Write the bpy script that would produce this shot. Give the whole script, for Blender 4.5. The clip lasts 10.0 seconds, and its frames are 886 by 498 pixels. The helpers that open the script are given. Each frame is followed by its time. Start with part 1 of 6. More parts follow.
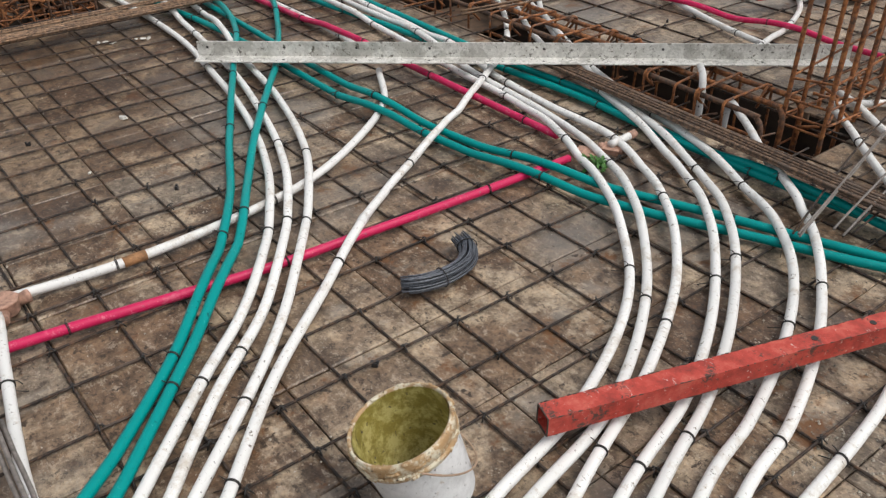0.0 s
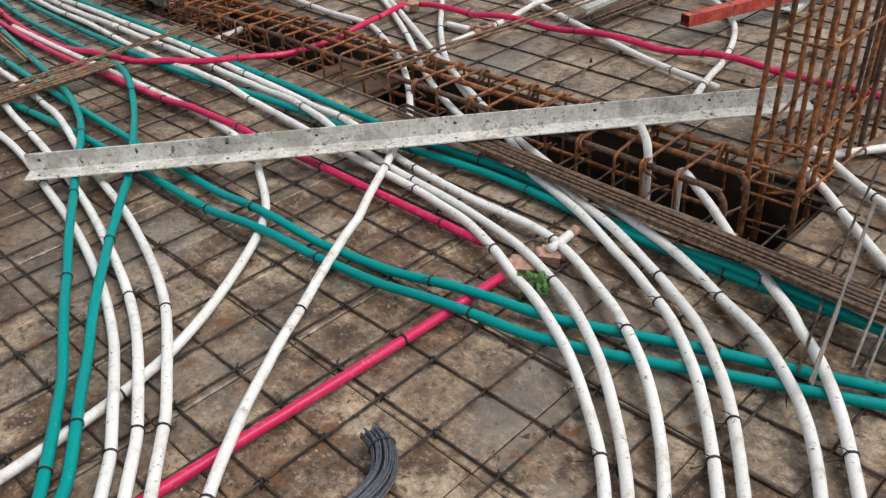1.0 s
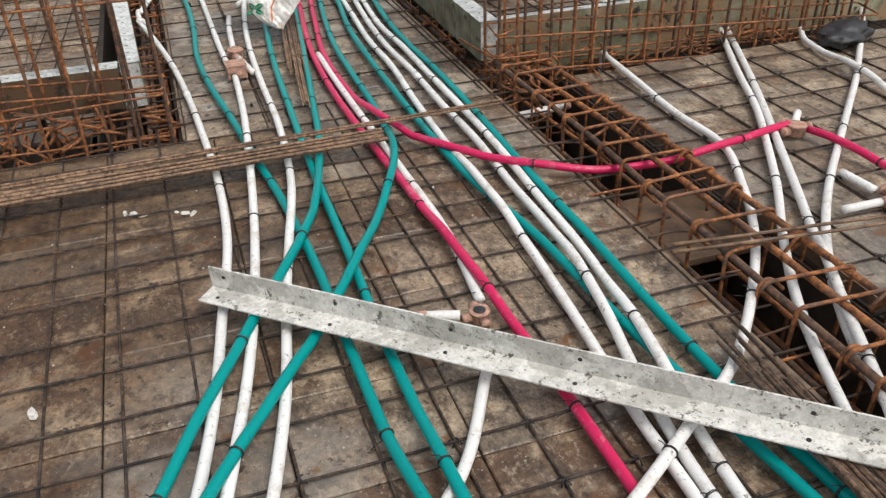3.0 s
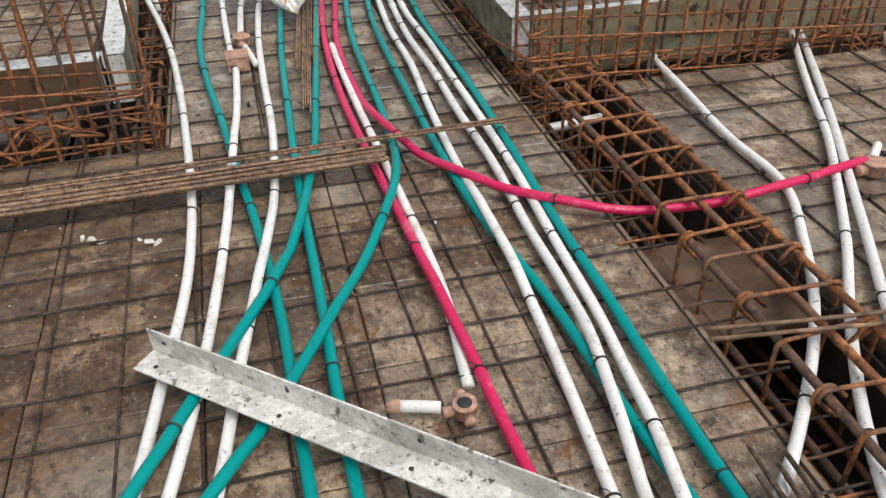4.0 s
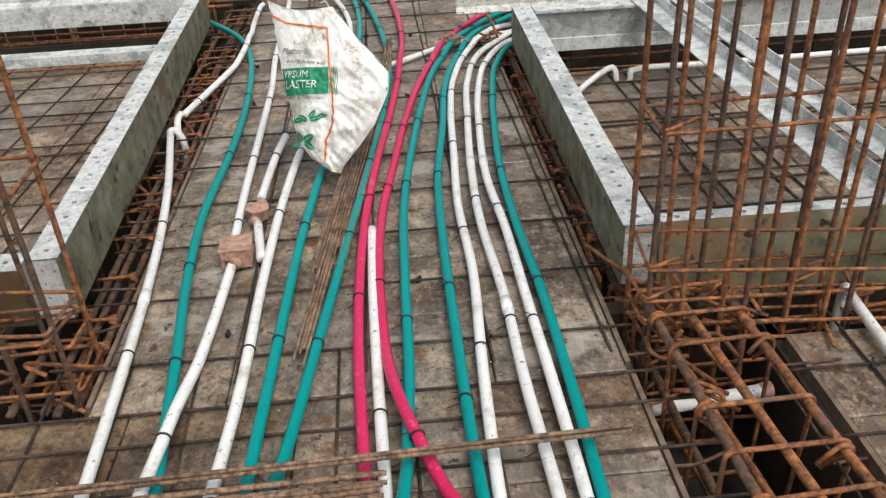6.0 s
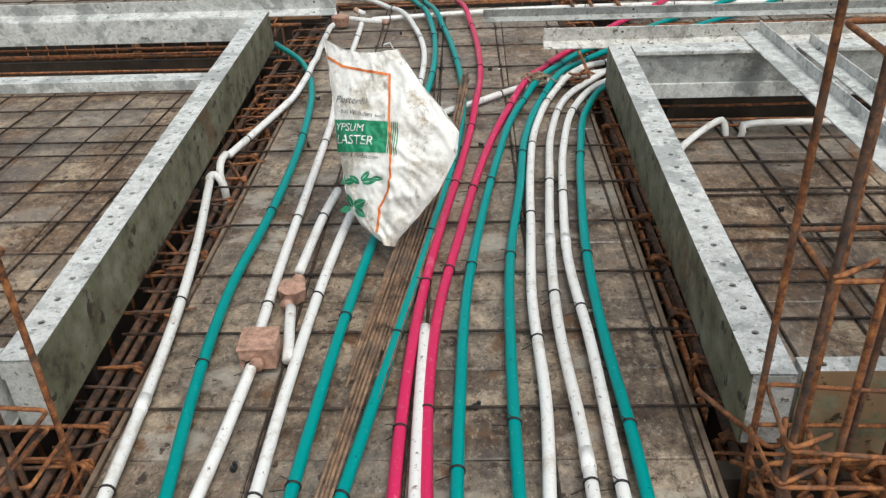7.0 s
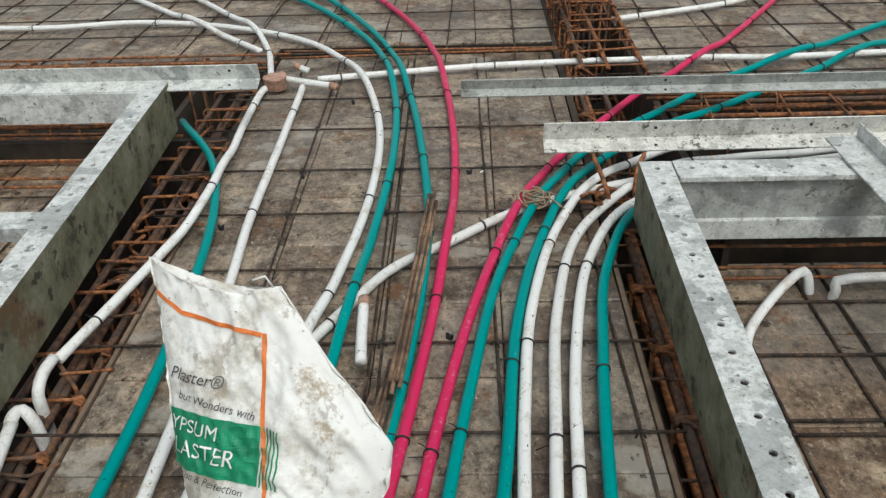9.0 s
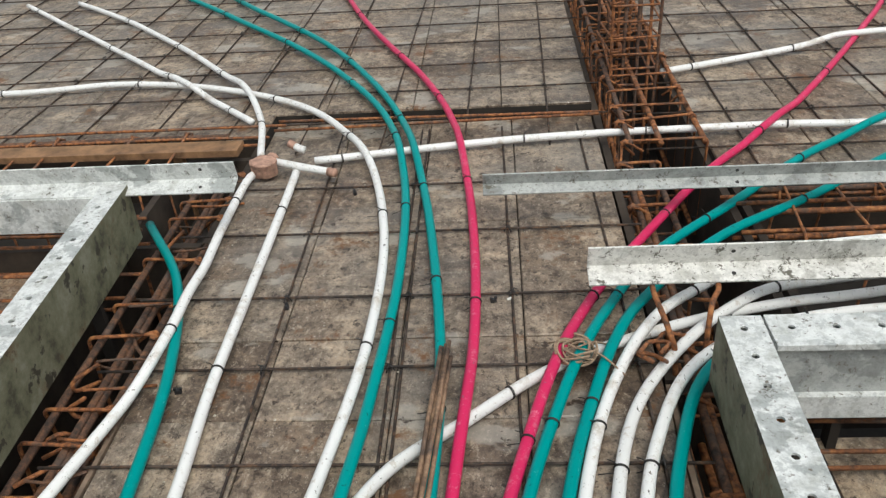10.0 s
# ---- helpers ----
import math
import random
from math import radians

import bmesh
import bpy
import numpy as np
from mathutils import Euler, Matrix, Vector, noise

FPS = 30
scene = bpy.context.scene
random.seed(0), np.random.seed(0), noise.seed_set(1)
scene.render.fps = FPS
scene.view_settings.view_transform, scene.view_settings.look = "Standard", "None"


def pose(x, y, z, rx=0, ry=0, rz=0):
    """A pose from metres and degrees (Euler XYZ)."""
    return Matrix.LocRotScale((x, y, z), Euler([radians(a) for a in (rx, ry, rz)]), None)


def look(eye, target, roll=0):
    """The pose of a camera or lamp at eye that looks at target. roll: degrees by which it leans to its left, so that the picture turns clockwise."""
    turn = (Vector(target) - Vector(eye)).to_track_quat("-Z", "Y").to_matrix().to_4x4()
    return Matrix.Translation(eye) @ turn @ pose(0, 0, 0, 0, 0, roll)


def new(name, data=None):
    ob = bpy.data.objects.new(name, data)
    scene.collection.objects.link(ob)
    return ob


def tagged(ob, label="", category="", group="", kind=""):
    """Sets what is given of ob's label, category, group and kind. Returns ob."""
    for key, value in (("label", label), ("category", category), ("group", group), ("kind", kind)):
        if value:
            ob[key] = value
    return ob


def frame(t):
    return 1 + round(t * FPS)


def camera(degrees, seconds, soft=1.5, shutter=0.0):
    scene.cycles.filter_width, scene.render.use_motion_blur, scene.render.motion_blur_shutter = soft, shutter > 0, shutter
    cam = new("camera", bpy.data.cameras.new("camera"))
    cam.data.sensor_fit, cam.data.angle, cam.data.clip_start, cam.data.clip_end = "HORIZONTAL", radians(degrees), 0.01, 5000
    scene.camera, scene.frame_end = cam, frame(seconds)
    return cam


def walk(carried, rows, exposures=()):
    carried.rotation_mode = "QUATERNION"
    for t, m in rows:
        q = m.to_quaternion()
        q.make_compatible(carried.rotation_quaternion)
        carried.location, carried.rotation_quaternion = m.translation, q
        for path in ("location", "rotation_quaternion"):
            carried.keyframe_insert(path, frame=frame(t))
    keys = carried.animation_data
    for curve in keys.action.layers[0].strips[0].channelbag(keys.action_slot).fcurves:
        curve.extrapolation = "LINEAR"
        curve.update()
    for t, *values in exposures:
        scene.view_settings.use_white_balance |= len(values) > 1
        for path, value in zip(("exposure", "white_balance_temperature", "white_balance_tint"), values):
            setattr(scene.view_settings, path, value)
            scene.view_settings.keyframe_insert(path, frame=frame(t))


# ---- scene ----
EXPOSURES = [(0.0, 0.16, 6500, 10), (0.7, 0.15, 6500, 10), (1.0, 0.20, 6500, 10), (1.5, 0.29, 6500, 10), (3.0, 0.32, 6500, 10), (6.0, 0.30, 6450, 9), (7.5, 0.17, 6350, 5), (8.0, 0.12, 6300, 4), (8.5, -0.07, 6300, 4), (9.0, 0.02, 6300, 4), (10.0, 0.21, 6350, 6)]
cam = camera(56.8, 10.0, soft=1.35)
PATH = [
    (0, (0.082, 0.054, 1.499), (1.103, 1.373, 0.395), -0.2),
    (0.3, (0.236, 0.212, 1.478), (1.347, 1.44, 0.357), 0.5),
    (0.5, (0.376, 0.363, 1.457), (1.506, 1.578, 0.341), -0.6),
    (0.7, (0.544, 0.514, 1.478), (1.679, 1.724, 0.361), -2.3),
    (1, (0.682, 0.63, 1.526), (1.821, 1.842, 0.414), -3.7),
    (1.2, (0.756, 0.716, 1.519), (1.904, 1.925, 0.415), -3.5),
    (1.5, (0.868, 0.873, 1.49), (2.014, 2.084, 0.386), -2.2),
    (1.7, (0.957, 1.01, 1.505), (2.086, 2.227, 0.389), 0.4),
    (2, (1.043, 1.167, 1.546), (2.044, 2.472, 0.408), 2.8),
    (2.3, (1.135, 1.281, 1.554), (1.993, 2.689, 0.423), 2.6),
    (2.5, (1.227, 1.376, 1.54), (1.993, 2.848, 0.423), 1.7),
    (2.7, (1.361, 1.498, 1.485), (2.029, 3.054, 0.421), 0.7),
    (3, (1.54, 1.676, 1.482), (2.059, 3.284, 0.412), -1.7),
    (3.2, (1.614, 1.748, 1.483), (2.046, 3.364, 0.385), -2.6),
    (4.3, (1.944, 2.297, 1.471), (2.315, 3.874, 0.298), -1.2),
    (4.5, (2.01, 2.425, 1.447), (2.317, 4.0, 0.253), -2.4),
    (4.8, (2.156, 2.698, 1.448), (2.339, 4.378, 0.378), -4.0),
    (5, (2.235, 2.82, 1.472), (2.426, 4.519, 0.434), -4.0),
    (5.3, (2.294, 2.887, 1.475), (2.466, 4.6, 0.456), -4.4),
    (5.5, (2.321, 2.959, 1.441), (2.493, 4.665, 0.412), -4.4),
    (5.7, (2.352, 3.089, 1.412), (2.518, 4.79, 0.372), -4.3),
    (6, (2.362, 3.45, 1.431), (2.449, 5.16, 0.398), -3.0),
    (6.2, (2.349, 3.631, 1.48), (2.361, 5.35, 0.458), 0.0),
    (7.3, (2.448, 4.238, 1.39), (2.338, 5.958, 0.376), -3.1),
    (7.5, (2.496, 4.402, 1.405), (2.394, 6.107, 0.365), -4.2),
    (7.8, (2.553, 4.565, 1.435), (2.409, 6.27, 0.4), -6.7),
    (8, (2.552, 4.663, 1.435), (2.394, 6.36, 0.388), -7.8),
    (8.3, (2.538, 4.889, 1.407), (2.388, 6.59, 0.364), -7.2),
    (8.5, (2.507, 5.114, 1.391), (2.373, 6.809, 0.337), -5.3),
    (9, (2.485, 5.478, 1.432), (2.415, 7.17, 0.367), -2.1),
    (9.2, (2.489, 5.649, 1.406), (2.43, 7.323, 0.314), -2.5),
    (9.5, (2.498, 5.963, 1.428), (2.443, 7.645, 0.347), -3.7),
    (9.7, (2.519, 6.106, 1.451), (2.441, 7.797, 0.386), -4.5),
    (10, (2.517, 6.251, 1.469), (2.368, 7.943, 0.413), -4.3),
]
walk(cam, [(t, look(eye, target, roll)) for t, eye, target, roll in PATH], EXPOSURES)

# ---- world and sun: an overcast day ----
world = bpy.data.worlds.new("overcast_sky")
scene.world = world
world.use_nodes = True
wn = world.node_tree.nodes
sky = wn.new("ShaderNodeTexSky")
sky.sky_type = "NISHITA"
sky.sun_disc = False
sky.sun_elevation = radians(58)
sky.sun_rotation = radians(150)
sky.air_density, sky.dust_density = 1.5, 4.0
soft_sky = wn.new("ShaderNodeHueSaturation")
soft_sky.inputs["Saturation"].default_value = 0.25
world.node_tree.links.new(sky.outputs[0], soft_sky.inputs["Color"])
world.node_tree.links.new(soft_sky.outputs[0], wn["Background"].inputs["Color"])
wn["Background"].inputs["Strength"].default_value = 0.13
sun = new("sun", bpy.data.lights.new("sun", "SUN"))
sun.data.energy, sun.data.angle, sun.data.color = 1.0, radians(25), (1.0, 0.96, 0.9)
sun.matrix_world = look((0, 0, 10), (-2.6, 4.6, 0))


# ---- materials ----
def material(name, rough=0.6, metal=0.0):
    m = bpy.data.materials.new(name)
    m.use_nodes = True
    b = m.node_tree.nodes["Principled BSDF"]
    b.inputs["Roughness"].default_value = rough
    b.inputs["Metallic"].default_value = metal
    return m, m.node_tree, b


def add(nt, kind, **values):
    n = nt.nodes.new(kind)
    for k, v in values.items():
        n.inputs[k.replace("_", " ")].default_value = v
    return n


def noise_at(nt, scale, detail=4.0, rough=0.6, stretch=None):
    """Noise in world metres."""
    g = nt.nodes.new("ShaderNodeNewGeometry")
    n = add(nt, "ShaderNodeTexNoise", Scale=scale, Detail=detail, Roughness=rough)
    out = g.outputs["Position"]
    if stretch:
        mp = nt.nodes.new("ShaderNodeMapping")
        mp.inputs["Scale"].default_value = stretch
        nt.links.new(out, mp.inputs["Vector"])
        out = mp.outputs["Vector"]
    nt.links.new(out, n.inputs["Vector"])
    return n.outputs["Fac"]


def ramp(nt, fac, stops):
    r = nt.nodes.new("ShaderNodeValToRGB")
    e = r.color_ramp.elements
    while len(e) < len(stops):
        e.new(0.5)
    for el, (p, c) in zip(e, stops):
        el.position, el.color = p, (*c, 1.0)
    nt.links.new(fac, r.inputs["Fac"])
    return r.outputs["Color"]


def mix(nt, fac, a, b, blend="MIX"):
    n = nt.nodes.new("ShaderNodeMix")
    n.data_type, n.blend_type = "RGBA", blend
    for sock, v in ((n.inputs[0], fac), (n.inputs[6], a), (n.inputs[7], b)):
        if isinstance(v, (int, float)):
            sock.default_value = v
        elif isinstance(v, tuple):
            sock.default_value = (*v, 1.0)
        else:
            nt.links.new(v, sock)
    return n.outputs[2]


def mask(nt, fac, lo, hi):
    n = nt.nodes.new("ShaderNodeMapRange")
    n.inputs["From Min"].default_value, n.inputs["From Max"].default_value = lo, hi
    nt.links.new(fac, n.inputs["Value"])
    return n.outputs["Result"]


def bump(nt, b, height, strength=0.3, dist=0.002):
    n = add(nt, "ShaderNodeBump", Strength=strength, Distance=dist)
    nt.links.new(height, n.inputs["Height"])
    nt.links.new(n.outputs["Normal"], b.inputs["Normal"])


def mat_deck(name, tones, pale, wash, damp=None, patches=(0.60, 0.66), chalk=0.3):
    """Used shuttering boards: brown film, cement dust, damp stains, scratches."""
    m, nt, b = material(name)
    info = nt.nodes.new("ShaderNodeObjectInfo")
    tone = ramp(nt, info.outputs["Random"], tones)
    blotch = noise_at(nt, 3.6, 10, 0.70)
    c = mix(nt, mask(nt, blotch, 0.50, 0.58), tone, pale)
    dark = noise_at(nt, 1.9, 10, 0.68)
    c = mix(nt, mask(nt, dark, 0.52, 0.62), c, mix(nt, 0.7, c, (0.07, 0.042, 0.026)))
    wear = noise_at(nt, 13, 10, 0.76)
    c = mix(nt, 1.0, c, ramp(nt, wear, [(0.38, (0.42, 0.38, 0.35)), (0.5, (1.0, 1.0, 1.0)), (0.62, (1.46, 1.42, 1.36))]), "MULTIPLY")
    fine = noise_at(nt, 70, 6, 0.75)
    c = mix(nt, 1.0, c, ramp(nt, fine, [(0.36, (0.66, 0.63, 0.61)), (0.5, (1.0, 1.0, 1.0)), (0.64, (1.28, 1.26, 1.23))]), "MULTIPLY")
    fleck = noise_at(nt, 38, 8, 0.82, (1.0, 0.6, 1.0))
    c = mix(nt, mask(nt, fleck, 0.55, 0.59), c, mix(nt, 0.55, c, (0.47, 0.39, 0.30)))
    c = mix(nt, mask(nt, fleck, 0.45, 0.405), c, mix(nt, 0.8, c, (0.022, 0.014, 0.009)))
    grey = noise_at(nt, 1.0, 6, 0.65)
    c = mix(nt, mask(nt, grey, 0.52, 0.62), c, mix(nt, wash, c, (0.20, 0.186, 0.168)))
    smear = noise_at(nt, 2.7, 7, 0.55, (1.0, 1.5, 1.0))
    c = mix(nt, mask(nt, smear, *patches), c, mix(nt, chalk, c, (0.43, 0.395, 0.34)))
    drips = noise_at(nt, 17, 7, 0.70)
    c = mix(nt, mask(nt, drips, 0.60, 0.64), c, (0.042, 0.027, 0.018))
    specks = noise_at(nt, 120, 3, 0.6)
    c = mix(nt, mask(nt, specks, 0.68, 0.71), c, (0.50, 0.45, 0.38))
    rust = noise_at(nt, 5, 8, 0.76)
    c = mix(nt, mask(nt, rust, 0.57, 0.64), c, (0.15, 0.068, 0.026))
    wet = dark
    if damp:
        g = nt.nodes.new("ShaderNodeNewGeometry")
        far = nt.nodes.new("ShaderNodeVectorMath")
        far.operation = "DISTANCE"
        far.inputs[1].default_value = (damp[0], damp[1], 0.0)
        nt.links.new(g.outputs["Position"], far.inputs[0])
        ragged = nt.nodes.new("ShaderNodeMath")
        ragged.operation = "MULTIPLY_ADD"
        ragged.inputs[1].default_value = 3.2
        nt.links.new(noise_at(nt, 1.6, 8, 0.7), ragged.inputs[0])
        nt.links.new(far.outputs["Value"], ragged.inputs[2])
        soaked = mask(nt, ragged.outputs[0], damp[2] + 2.1, damp[2] + 1.5)
        c = mix(nt, soaked, c, mix(nt, 1.0, c, (0.60, 0.53, 0.46), "MULTIPLY"))
    nt.links.new(c, b.inputs["Base Color"])
    r = nt.nodes.new("ShaderNodeMapRange")
    r.inputs["From Min"].default_value, r.inputs["From Max"].default_value = 0.38, 0.62
    r.inputs["To Min"].default_value, r.inputs["To Max"].default_value = 0.72, 0.30
    nt.links.new(dark, r.inputs["Value"])
    nt.links.new(r.outputs["Result"], b.inputs["Roughness"])
    bump(nt, b, wear, 0.4, 0.004)
    return m


def mat_rust(name, base, bright, dark, scale=40):
    m, nt, b = material(name, 0.8)
    n = noise_at(nt, scale, 5, 0.7)
    c = ramp(nt, n, [(0.37, dark), (0.5, base), (0.64, bright)])
    big = noise_at(nt, 2.2, 3, 0.6)
    c = mix(nt, mask(nt, big, 0.52, 0.68), c, mix(nt, 0.6, c, dark))
    scale_skin = noise_at(nt, 6.5, 6, 0.7)
    c = mix(nt, mask(nt, scale_skin, 0.53, 0.60), c, mix(nt, 0.55, c, (0.11, 0.085, 0.07)))
    nt.links.new(c, b.inputs["Base Color"])
    bump(nt, b, noise_at(nt, 220, 3, 0.6), 0.5, 0.002)
    return m


def mat_plastic(name, base, dirt, rough=0.38, amount=(0.56, 0.72), gloss=0.24, speck=(0.09, 0.075, 0.06)):
    """Conduit plastic with scuffs and cement dirt."""
    m, nt, b = material(name, rough)
    b.inputs["Specular IOR Level"].default_value = gloss
    info = nt.nodes.new("ShaderNodeObjectInfo")
    tint = mix(nt, info.outputs["Random"], base, tuple(0.88 * v for v in base))
    d = noise_at(nt, 9, 6, 0.75)
    c = mix(nt, mask(nt, d, *amount), tint, dirt)
    sp = noise_at(nt, 48, 6, 0.72)
    c = mix(nt, mask(nt, sp, 0.625, 0.66), c, tuple(0.45 * v for v in dirt))
    chips = noise_at(nt, 105, 4, 0.65, (1.0, 0.45, 1.0))
    c = mix(nt, mask(nt, chips, 0.655, 0.69), c, speck)
    sm = noise_at(nt, 34, 7, 0.78)
    c = mix(nt, mask(nt, sm, 0.575, 0.64), c, mix(nt, 0.55, c, dirt))
    nt.links.new(c, b.inputs["Base Color"])
    bump(nt, b, sp, 0.12, 0.001)
    return m


def mat_alu(name, film, metal, spots):
    """Aluminium under a patchy film of dried cement."""
    m, nt, b = material(name, 0.5, 0.1)
    n = noise_at(nt, 5.5, 9, 0.64)
    c = mix(nt, mask(nt, n, 0.435, 0.465), metal, film)
    tone = noise_at(nt, 16, 8, 0.7)
    c = mix(nt, 1.0, c, ramp(nt, tone, [(0.36, (0.74, 0.74, 0.71)), (0.5, (1.0, 1.0, 1.0)), (0.62, (1.12, 1.12, 1.11))]), "MULTIPLY")
    f = noise_at(nt, 85, 5, 0.75)
    c = mix(nt, 1.0, c, ramp(nt, f, [(0.36, (0.80, 0.80, 0.78)), (0.5, (1.0, 1.0, 1.0)), (0.62, (1.07, 1.07, 1.06))]), "MULTIPLY")
    flake = noise_at(nt, 27, 9, 0.72)
    c = mix(nt, mask(nt, flake, 0.545, 0.56), c, mix(nt, 0.55, c, metal))
    s = noise_at(nt, 21, 7, 0.74)
    c = mix(nt, mask(nt, s, spots, spots + 0.035), c, (0.13, 0.12, 0.095))
    pits = noise_at(nt, 62, 8, 0.7)
    c = mix(nt, mask(nt, pits, 0.60 + 0.5 * (spots - 0.60), 0.63 + 0.5 * (spots - 0.60)), c, (0.17, 0.15, 0.125))
    nt.links.new(c, b.inputs["Base Color"])
    bump(nt, b, tone, 0.35, 0.003)
    return m


def mat_plain(name, base, rough=0.6, scale=25, spread=0.35, metal=0.0):
    m, nt, b = material(name, rough, metal)
    n = noise_at(nt, scale, 5, 0.65)
    lo, hi = tuple(v * (1 - spread) for v in base), tuple(min(1, v * (1 + spread)) for v in base)
    nt.links.new(ramp(nt, n, [(0.3, lo), (0.7, hi)]), b.inputs["Base Color"])
    bump(nt, b, n, 0.2, 0.002)
    return m


DECK = mat_deck("brown_shuttering_board", [(0.0, (0.11, 0.066, 0.039)), (0.3, (0.165, 0.108, 0.067)), (0.65, (0.215, 0.154, 0.104)), (1.0, (0.185, 0.149, 0.113))], (0.34, 0.265, 0.187), 0.5, (0.5, 4.7, 1.4))
DECK_GREY = mat_deck("greyed_shuttering_board", [(0.0, (0.11, 0.080, 0.057)), (0.3, (0.16, 0.119, 0.085)), (0.65, (0.212, 0.166, 0.124)), (1.0, (0.192, 0.157, 0.122))], (0.315, 0.25, 0.184), 0.45, None, (0.585, 0.62), 0.5)
DECK_SIDE = mat_deck("pale_worn_shuttering_board", [(0.0, (0.14, 0.095, 0.062)), (0.3, (0.185, 0.135, 0.092)), (0.65, (0.235, 0.182, 0.13)), (1.0, (0.215, 0.175, 0.135))], (0.34, 0.27, 0.195), 0.5)
MESH_STEEL = mat_rust("weathered_bar_steel", (0.040, 0.027, 0.020), (0.125, 0.068, 0.038), (0.014, 0.011, 0.010))
RUST = mat_rust("rusted_bar_steel", (0.245, 0.088, 0.031), (0.44, 0.18, 0.06), (0.07, 0.034, 0.018))
RUST_DARK = mat_rust("dark_rusted_bar_steel", (0.105, 0.055, 0.034), (0.21, 0.10, 0.05), (0.035, 0.025, 0.02))
BUNDLE = mat_rust("brown_bar_steel", (0.20, 0.122, 0.074), (0.34, 0.215, 0.13), (0.07, 0.044, 0.03), 16)
BAR_LOOSE = mat_rust("streaky_brown_bar_steel", (0.215, 0.132, 0.082), (0.38, 0.235, 0.14), (0.06, 0.038, 0.025), 60)
ROD = mat_plain("grey_rod_steel", (0.17, 0.15, 0.135), 0.6, 60, 0.4)
BROWN_DARK = mat_rust("dark_brown_bar_steel", (0.115, 0.07, 0.045), (0.23, 0.14, 0.085), (0.04, 0.027, 0.02), 60)
WIRE = mat_plain("dark_binding_wire", (0.105, 0.115, 0.135), 0.42, 120, 0.6, 0.35)
WHITE = mat_plastic("white_conduit_plastic", (0.80, 0.795, 0.775), (0.45, 0.38, 0.30), 0.36, (0.54, 0.74), 0.3)
GREEN = mat_plastic("green_conduit_plastic", (0.0, 0.272, 0.262), (0.004, 0.285, 0.272), 0.30, (0.66, 0.86), 0.16, (0.05, 0.37, 0.34))
PINK = mat_plastic("pink_conduit_plastic", (0.63, 0.018, 0.105), (0.66, 0.25, 0.31), 0.34, (0.58, 0.82), 0.3, (0.62, 0.16, 0.22))
TIE = mat_plain("black_tie_wire", (0.025, 0.023, 0.022), 0.6)
ALU = mat_alu("cement_stained_aluminium", (0.66, 0.67, 0.655), (0.40, 0.415, 0.405), 0.615)
ANGLE = mat_alu("cement_whitened_aluminium", (0.70, 0.685, 0.65), (0.50, 0.485, 0.45), 0.585)
CHANNEL = mat_alu("dull_grey_aluminium", (0.42, 0.43, 0.415), (0.29, 0.30, 0.29), 0.60)
TERRACOTTA = mat_plain("pinkish_brown_plastic", (0.40, 0.235, 0.17), 0.7, 45, 0.5)
# near black: shade in the trenches and below the deck, put into the colour
SHADE_DARK = mat_plain("shade_dark_shutter", (0.022, 0.017, 0.013), 0.85, 6, 0.5)


def mat_side(name="stained_formwork_face", stain=(0.12, 0.075, 0.038), lo=0.55, pale=1.0):
    """Formwork face with green-grey film, cement runs and rust."""
    m, nt, b = material(name, 0.7)
    n = noise_at(nt, 9, 9, 0.70)
    c = ramp(nt, n, [(p, tuple(pale * v for v in q)) for p, q in ((0.36, (0.055, 0.05, 0.032)), (0.45, (0.125, 0.12, 0.072)), (0.54, (0.168, 0.162, 0.105)), (0.66, (0.235, 0.228, 0.17)))])
    c = mix(nt, mask(nt, noise_at(nt, 4, 8, 0.74), lo, lo + 0.07), c, stain)
    c = mix(nt, mask(nt, noise_at(nt, 16, 5, 0.6), 0.60, 0.64), c, (0.04, 0.034, 0.022))
    nt.links.new(c, b.inputs["Base Color"])
    bump(nt, b, n, 0.3, 0.003)
    return m


SIDE = mat_side()
SIDE_RUSTY = mat_side("rust_stained_formwork_face", (0.31, 0.20, 0.11), 0.48, 1.6)
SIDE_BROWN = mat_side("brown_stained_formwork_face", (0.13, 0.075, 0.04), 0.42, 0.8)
# brown trench sides, darkened so the colour carries the trench's shade
SHADED_LINING = mat_plain("shade_dark_trench_lining", (0.042, 0.03, 0.021), 0.85, 7, 0.6)


# ---- mesh helpers ----
def part(name, mesh, mat, parent=None, label=""):
    """Links a mesh or a bmesh as one object."""
    if isinstance(mesh, bmesh.types.BMesh):
        me = bpy.data.meshes.new(name)
        mesh.to_mesh(me)
        mesh.free()
        mesh = me
    if mat and not mesh.materials:
        mesh.materials.append(mat)
    ob = new(name, mesh)
    if parent:
        ob.parent = parent
    if label:
        tagged(ob, label)
    return ob


def empty(name, at=(0, 0, 0)):
    ob = new(name)
    ob.empty_display_size = 0.1
    ob.location = at
    return ob


def smooth(me):
    me.polygons.foreach_set("use_smooth", [True] * len(me.polygons))
    return me


